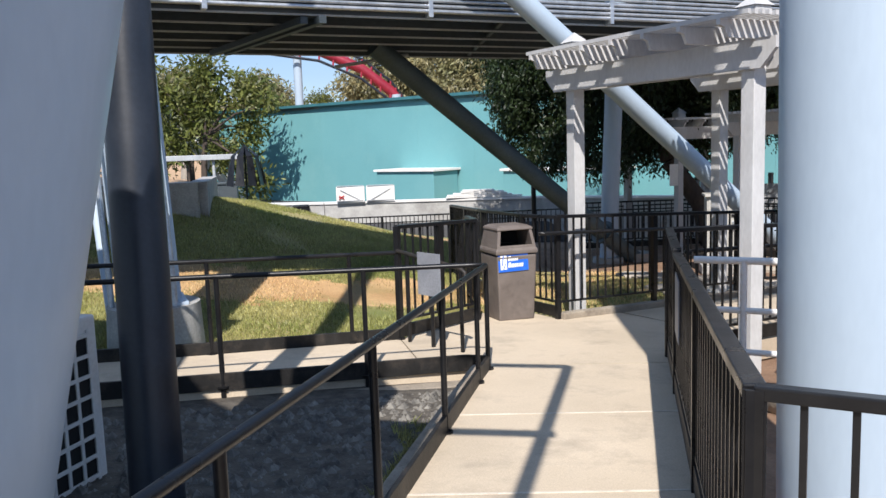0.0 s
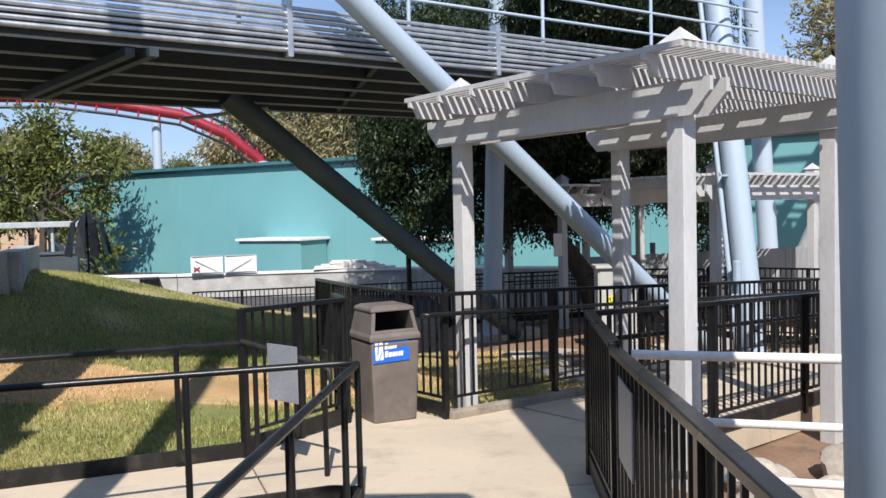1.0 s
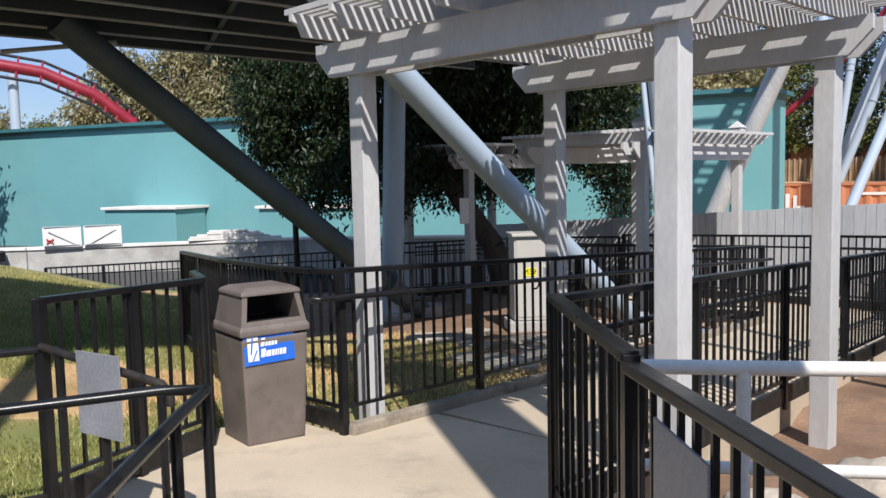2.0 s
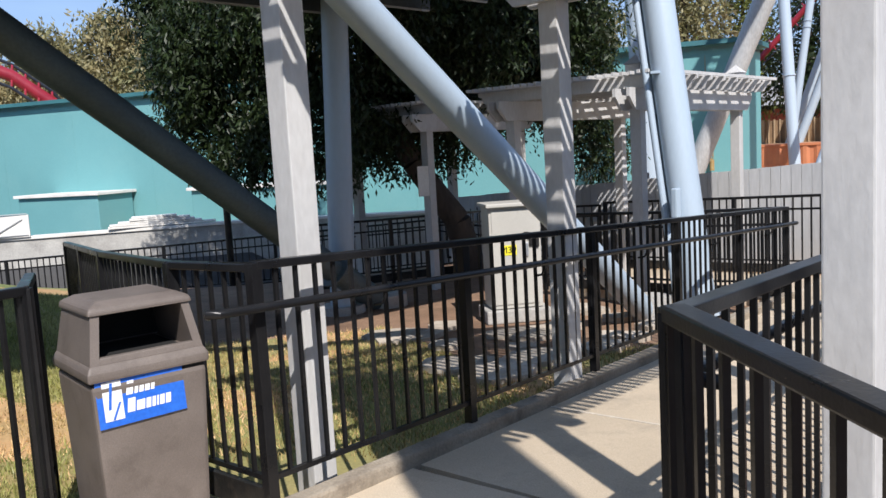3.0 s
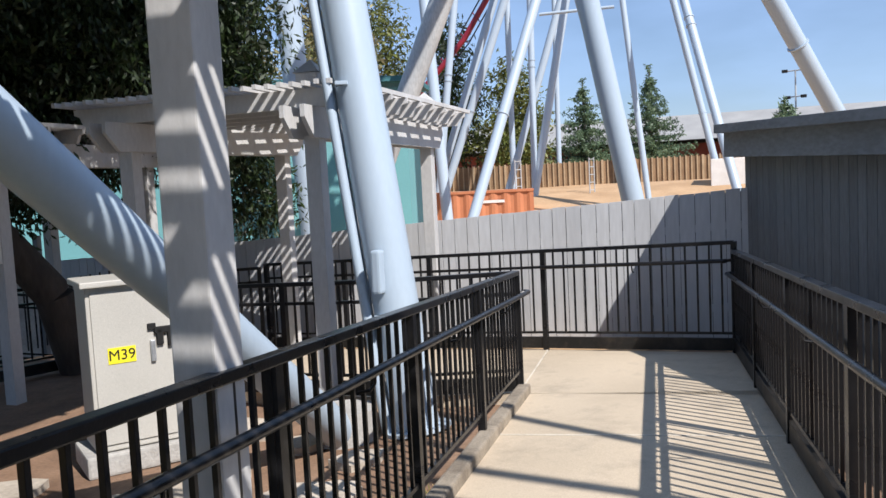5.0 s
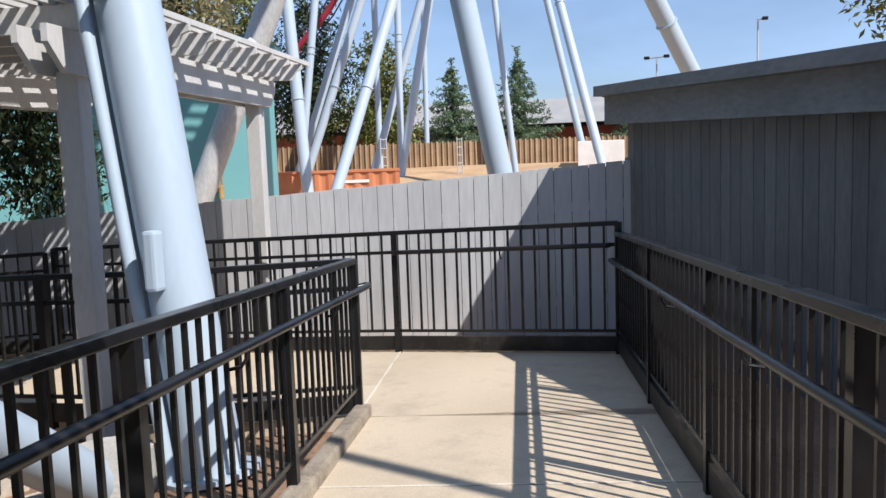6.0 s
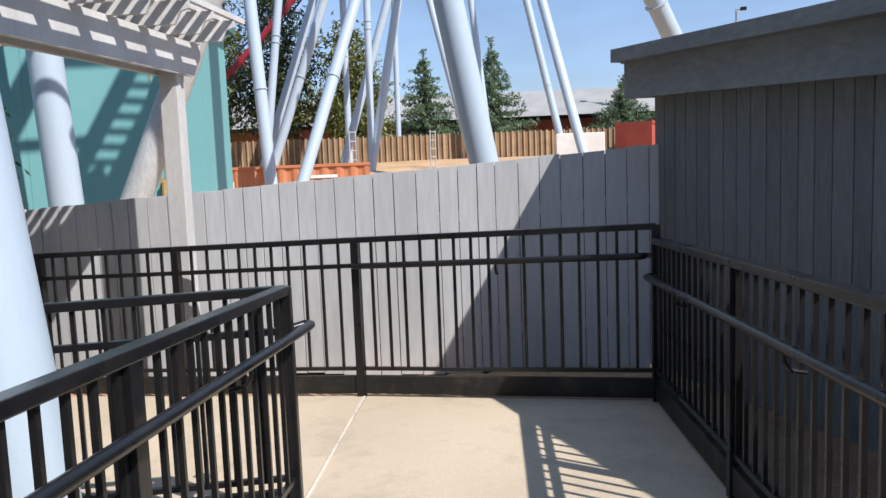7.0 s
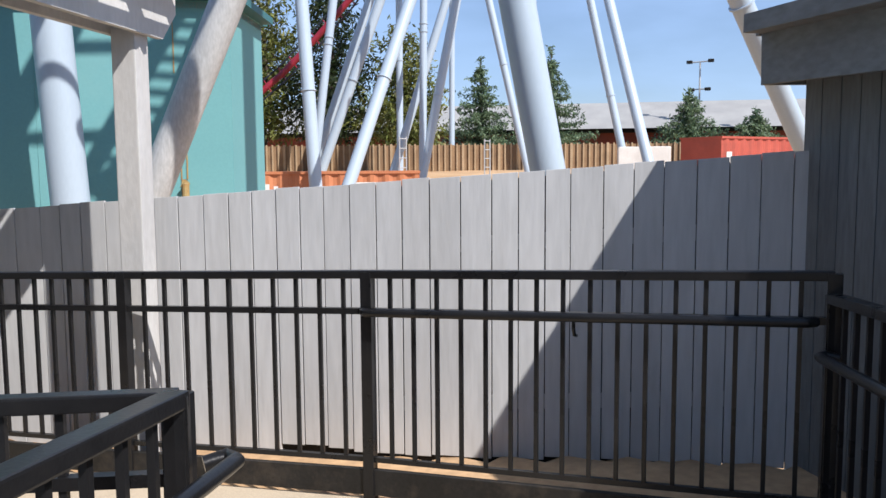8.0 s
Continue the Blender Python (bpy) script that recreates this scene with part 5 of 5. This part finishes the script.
def tree(base, trunk_pts, r, lobes, twigs, per, size, mats, label, spread_=0.16, droop=0.4, seed=3, lobe_fill=0.55):
    rng = np.random.default_rng(seed)
    g = thing("tree", base, label, "tree")
    bm = bmesh.new()
    for i in range(len(trunk_pts) - 1):
        tube(bm, trunk_pts[i], trunk_pts[i + 1], r * (1 - 0.55 * i / len(trunk_pts)), 10, r * (1 - 0.55 * (i + 1) / len(trunk_pts)))
    part("trunk", bm, M[mats[0]], g, "", True)
    top = Vector(trunk_pts[-1])
    for (cx, cy, cz, rx, ry, rz) in lobes:
        mid = lerp(top, (cx, cy, cz), 0.5) + Vector((0, 0, 0.3))
        bm = bmesh.new()
        tube(bm, top, mid, r * 0.4, 7, r * 0.28)
        tube(bm, mid, (cx, cy, cz), r * 0.28, 7, r * 0.1)
        part("limb", bm, M[mats[0]], g, "", True)
    cs = []
    vol = np.array([l[3] * l[4] * l[5] for l in lobes]) ** 0.75
    for (cx, cy, cz, rx, ry, rz), m in zip(lobes, (twigs * vol / vol.sum()).astype(int)):
        p = rng.normal(0, 1, (m, 3))
        p /= np.linalg.norm(p, axis=1)[:, None]
        p *= rng.uniform(lobe_fill, 1.0, m)[:, None] * (1 + 0.18 * np.sin(p[:, :1] * 7 + p[:, 1:2] * 5 + seed))
        cs.append(p * (rx, ry, rz) + (cx, cy, cz))
    me = leaf_mesh("crown", np.concatenate(cs), per, spread_, size, droop, seed)
    me.materials.append(M[mats[1]])
    ob = new("crown", me)
    ob.parent = g
    ob.location = -Vector(base)
    tagged(ob, kind="stuff")
    return g


# big dark tree behind the cabinet
# three high lobes at y 15.9 to 17.4 are added to shade the pergolas
tree((6.2, 18.9, -0.95), [(6.2, 18.9, -1.0), (5.9, 18.8, 0.0), (5.2, 18.9, 1.0), (4.8, 19.2, 2.2)], 0.26,
     [(4.2, 19.2, 3.6, 2.6, 2.2, 1.7), (2.6, 19.8, 2.6, 1.5, 1.5, 1.5), (6.4, 18.9, 3.4, 2.2, 2.0, 1.5), (5.0, 20.2, 5.2, 3.0, 2.4, 1.8), (7.4, 20.5, 3.0, 1.6, 1.6, 1.6), (3.6, 18.6, 1.5, 1.4, 1.1, 0.8), (5.6, 19.6, 1.6, 1.6, 1.2, 0.8), (2.2, 20.4, 4.6, 1.6, 1.6, 1.6), (7.2, 19.5, 5.0, 2.0, 2.0, 1.8), (5.4, 15.9, 5.6, 2.0, 1.5, 0.9), (1.7, 20.1, 3.3, 0.5, 0.6, 1.2), (1.8, 19.6, 2.0, 0.4, 0.5, 0.5), (2.4, 19.0, 1.2, 0.6, 0.5, 0.4), (6.6, 17.4, 5.0, 1.8, 1.5, 0.8), (4.6, 17.2, 5.0, 1.8, 1.4, 0.8), (8.2, 18.9, 2.3, 0.9, 0.9, 1.1), (7.6, 18.8, 3.4, 1.4, 1.2, 1.2), (8.9, 19.2, 1.1, 0.6, 0.6, 0.7), (1.8, 19.2, 2.9, 0.6, 0.6, 0.9)],
     23000, 15, 0.115, ("bark", "leafdark"), "large dark-leaved shade tree with a leaning trunk", 0.19, 1.3, 5)
# small tree before the teal wall
tree((-10.6, 37.2, -0.9), [(-10.6, 37.2, -1.0), (-10.5, 37.2, 1.2), (-10.4, 37.3, 2.2)], 0.16,
     [(-10.3, 37.5, 4.9, 1.3, 1.2, 1.0), (-8.4, 38, 4.2, 1.0, 0.9, 0.8), (-12.3, 37.1, 3.9, 1.2, 1.1, 0.9), (-11.2, 37.4, 2.6, 1.2, 1.0, 0.9), (-8.6, 38.2, 2.5, 0.9, 0.8, 0.9), (-12.8, 37.0, 1.5, 1.3, 1.0, 0.9), (-9.4, 37.8, 1.2, 1.1, 0.9, 0.9), (-10.4, 37.6, 3.7, 1.3, 1.0, 0.8), (-13.2, 37, 5.2, 1.0, 1.0, 0.7), (-7.6, 37.2, 3.5, 0.6, 0.6, 0.5), (-8.3, 37.0, 0.2, 0.8, 0.7, 0.8)],
     1150, 8, 0.33, ("bark", "leafmid"), "open-crowned small tree with olive leaves before the teal wall", 0.42, 0.3, 8, 0.2)
for i, (x, y, h, w) in enumerate(((-15.5, 41, 5.2, 1.6), (-12.8, 43, 4.6, 1.3), (-17.5, 38, 3.4, 1.6), (-9.5, 68, 6.2, 2.6), (-13.5, 70, 5.6, 2.8), (-20, 66, 6.5, 3.0))):
    tree((x, y, -1), [(x, y, -1), (x, y, h * 0.3)], 0.15, [(x - w * 0.5, y, h * 0.45, w * 0.8, w * 0.7, h * 0.25), (x + w * 0.5, y, h * 0.55, w * 0.8, w * 0.7, h * 0.28), (x, y, h * 0.8, w * 0.75, w * 0.7, h * 0.2)],
         700, 9, 0.3, ("bark", "leafmid"), "rounded olive-green tree standing beyond the lawn", 0.35, 0.3, 90 + i, 0.25)
# gum trees behind the building
for i, (x, y, h) in enumerate(((-4.2, 66, 10.3), (0.3, 64, 11.2), (4.6, 63, 11.4), (9.5, 62, 12.8), (-16, 75, 8), (-24, 78, 9))):
    tree((x, y, -1), [(x, y, -1), (x + 0.5, y, h * 0.4), (x + 0.2, y, h * 0.62)], 0.4,
         [(x - 1.6, y, h * 0.62, 2.2, 2, h * 0.2), (x + 1.6, y, h * 0.68, 2.2, 2, h * 0.22), (x, y, h * 0.88, 2.4, 2, h * 0.16), (x + 0.4, y - 1, h * 0.45, 2.8, 2, h * 0.2)],
         1700, 9, 0.42, ("palebark", "leafeuc"), "tall dusty gum tree behind the teal building", 0.4, 1.2, 20 + i, 0.3)
# leafy trees behind the coaster supports
for i, (x, y, h, m) in enumerate(((34.5, 52, 12, "leafmid"), (38, 50, 14, "leafmid"), (41, 47.5, 12.5, "leafdark"), (30, 54, 11, "leafeuc"), (44, 44.5, 9, "leafmid"), (26, 40, 13, "leafeuc"), (21, 44, 12, "leafmid"))):
    tree((x, y, 0.3), [(x, y, 0.3), (x, y, h * 0.3), (x + 0.3, y, h * 0.55)], 0.3,
         [(x - 1.2, y, h * 0.4, 2.3, 1.8, h * 0.2), (x + 1.2, y, h * 0.5, 1.9, 1.8, h * 0.22), (x, y, h * 0.75, 1.9, 1.7, h * 0.25), (x, y - 0.8, h * 0.28, 2.2, 1.6, h * 0.14)],
         900, 10, 0.36, ("bark", m), "broad leafy tree behind the coaster supports", 0.35, 0.3, 40 + i, 0.35)


def conifer(x, y, z, h, r, seed):
    g = thing("conifer", (x, y, z), "pointed blue-green conifer behind the yard fence", "tree", "conifers")
    bm = bmesh.new()
    tube(bm, (x, y, z), (x, y, z + h), 0.2, 8, 0.03)
    part("trunk", bm, M["bark"], g)
    rng = np.random.default_rng(seed)
    cs = []
    tiers = 13
    for k in range(tiers):
        f = k / tiers
        n = int(11 * (1 - f)) + 4
        turn = rng.uniform(0, 6.28)
        for j in range(n):
            a = turn + 2 * math.pi * (j + rng.uniform(0, 0.8)) / n
            L = r * (1 - f) ** 1.05 * rng.uniform(0.6, 1.25) + 0.12
            lift = rng.uniform(-0.02, 0.03)
            # each limb sags, then turns up at its tip
            for s in np.linspace(0.1, 1, 4 + int(6 * (1 - f))):
                cs.append((x + math.cos(a) * L * s, y + math.sin(a) * L * s, z + h * (0.04 + 0.9 * f + lift) - 0.34 * L * s + 0.26 * L * s * s))
    for q in np.linspace(0.86, 1.0, 6):
        cs.append((x + rng.uniform(-0.06, 0.06), y, z + h * q))
    me = leaf_mesh("crown", cs, 20, 0.15, 0.27, 0.13, seed, 3.2)
    me.materials.append(M["leafcon"])
    ob = new("crown", me)
    ob.parent = g
    ob.location = -Vector((x, y, z))
    tagged(ob, kind="stuff")


for i, (x, y, h, r) in enumerate(((55.0, 46.8, 7.9, 4.0), (57.6, 42.6, 8.5, 3.9), (62.2, 34.4, 5.4, 4.6), (63.7, 30.4, 3.9, 4.4))):
    conifer(x, y, 0.6, h, r, 60 + i)
tree((24, 12, 0.5), [(24, 12, 0.5), (24, 12, 3.0)], 0.15, [(24, 12, 4.4, 1.6, 1.6, 1.1), (23.2, 11.5, 4.9, 1.2, 1.2, 0.9), (25.2, 11, 4.6, 1.5, 1.5, 1.0)], 700, 9, 0.2, ("bark", "leafmid"), "green tree top behind the shed", 0.18, 0.2, 77, 0.3)
# thin dark stake beside the big tree
column("lamp_pole", [(2.3, 20.5, -0.95), (2.3, 20.5, 5.5)], "thin dark lamp pole", 0.06, "black", group="")

# ---- lawn blades ----
def lawn(name, inside, n, x0, x1, y0, y1, seed, size=0.055, material="blade", bare=0.3):
    rng = np.random.default_rng(seed)
    xs, ys_ = rng.uniform(x0, x1, n), rng.uniform(y0, y1, n)
    pts = [(x, y, ground_z(x, y)) for x, y in zip(xs, ys_) if inside(x, y) and noise.noise(Vector((x * 0.55, y * 0.55, 3))) > -bare + 0.3 * rng.random()]
    c = np.array(pts)
    m = len(c)
    a = rng.uniform(0, 6.283, m)
    h = size * rng.uniform(0.5, 1.3, m)
    s = np.stack([np.cos(a), np.sin(a), 0 * a], 1) * 0.006
    t = np.stack([rng.normal(0, 0.35, m) * h, rng.normal(0, 0.35, m) * h, h], 1)
    v = np.stack([c - s, c + s, c + t], 1).reshape(-1, 3)
    me = bpy.data.meshes.new(name)
    me.from_pydata(v.tolist(), [], np.arange(m * 3).reshape(-1, 3).tolist())
    me.materials.append(M[material])
    tagged(new(name, me), "short patchy grass, part green and part dried out", "grass", kind="stuff")


verge = lambda x, y: y > 8.75 + (x + 0.42) * 0.3 and x < 0.9 - (y - 9) * 0.05
lawn("grass", lambda x, y: verge(x, y) and parched(x, y) < random.uniform(-0.15, 0.15), 170000, -7.5, 1.0, 6.8, 19, 11, 0.055, "blade", 0.6)
lawn("dry_grass", lambda x, y: verge(x, y) and parched(x, y) > random.uniform(-0.25, 0.1), 90000, -7.5, 1.0, 6.8, 19, 13, 0.04, "blade_dry", 0.2)
inner = lambda x, y: y > 9.7 + (x - 1.35) * 0.585 and not (x > 3.6 and y > 12.4)
lawn("grass", inner, 26000, 1.2, 6.5, 9.6, 15.5, 12, 0.045, "blade", 0.15)
lawn("dry_grass", inner, 26000, 1.2, 6.5, 9.6, 15.5, 15, 0.04, "blade_dry", 0.3)

lawn("grass", lambda x, y: y < 6.75 + (x - 0.42) * 0.25 and left1(y) - 0.25 - 0.45 * max(0, y - 5.2) < x < left1(y) - 0.13, 16000, -0.9, 0.4, 4.4, 6.9, 14, 0.06, "blade", 0.3)

# pale boulders outside the ramp
for i, (x, y, r) in enumerate(((2.75, 6.35, 0.22), (3.15, 6.75, 0.28), (3.7, 7.0, 0.2), (3.35, 7.35, 0.26), (4.3, 7.6, 0.3), (4.0, 6.5, 0.24), (5.4, 8.0, 0.25), (2.6, 5.7, 0.18))):
    bm = bmesh.new()
    bmesh.ops.create_icosphere(bm, subdivisions=3, radius=r)
    for v in bm.verts:
        v.co *= 1 + 0.35 * noise.noise(v.co * 4 / r * 0.3 + Vector((i * 7, 0, 0))) + 0.1 * noise.noise(v.co * 14 + Vector((i, 3, 0)))
        v.co.z *= 0.7
    bmesh.ops.translate(bm, verts=bm.verts, vec=(x, y, ground_z(x, y) + r * 0.3))
    tagged(part("boulder", bm, M["stone"], None, "", True), "pale weathered boulder beside the ramp", "rock", "pale boulders")

# loose stones on the gravel bed
rng = np.random.default_rng(5)
vv, ff = [], []
for i in range(7000):
    y = rng.uniform(0.0, 6.9)
    x = left1(y) - 0.15 - rng.uniform(0, 1) ** 1.3 * 3.2
    if y > 6.75 + (x - 0.42) * 0.25:
        continue
    r = 0.008 + 0.04 * rng.uniform(0, 1) ** 2.5
    z = ground_z(x, y)
    k = len(vv)
    a = rng.uniform(0, 6.28)
    for j in range(4):
        vv.append((x + math.cos(a + j * 1.57) * r * rng.uniform(0.7, 1.3), y + math.sin(a + j * 1.57) * r * rng.uniform(0.7, 1.3), z))
    vv.append((x, y, z + r * 0.9))
    for j in range(4):
        ff.append((k + j, k + (j + 1) % 4, k + 4))
me = bpy.data.meshes.new("gravel_stones")
me.from_pydata(vv, [], ff)
me.materials.append(M["pebble"])
tagged(new("gravel_stones", me), "scattered grey stones in the shaded gravel bed", "gravel", kind="stuff")
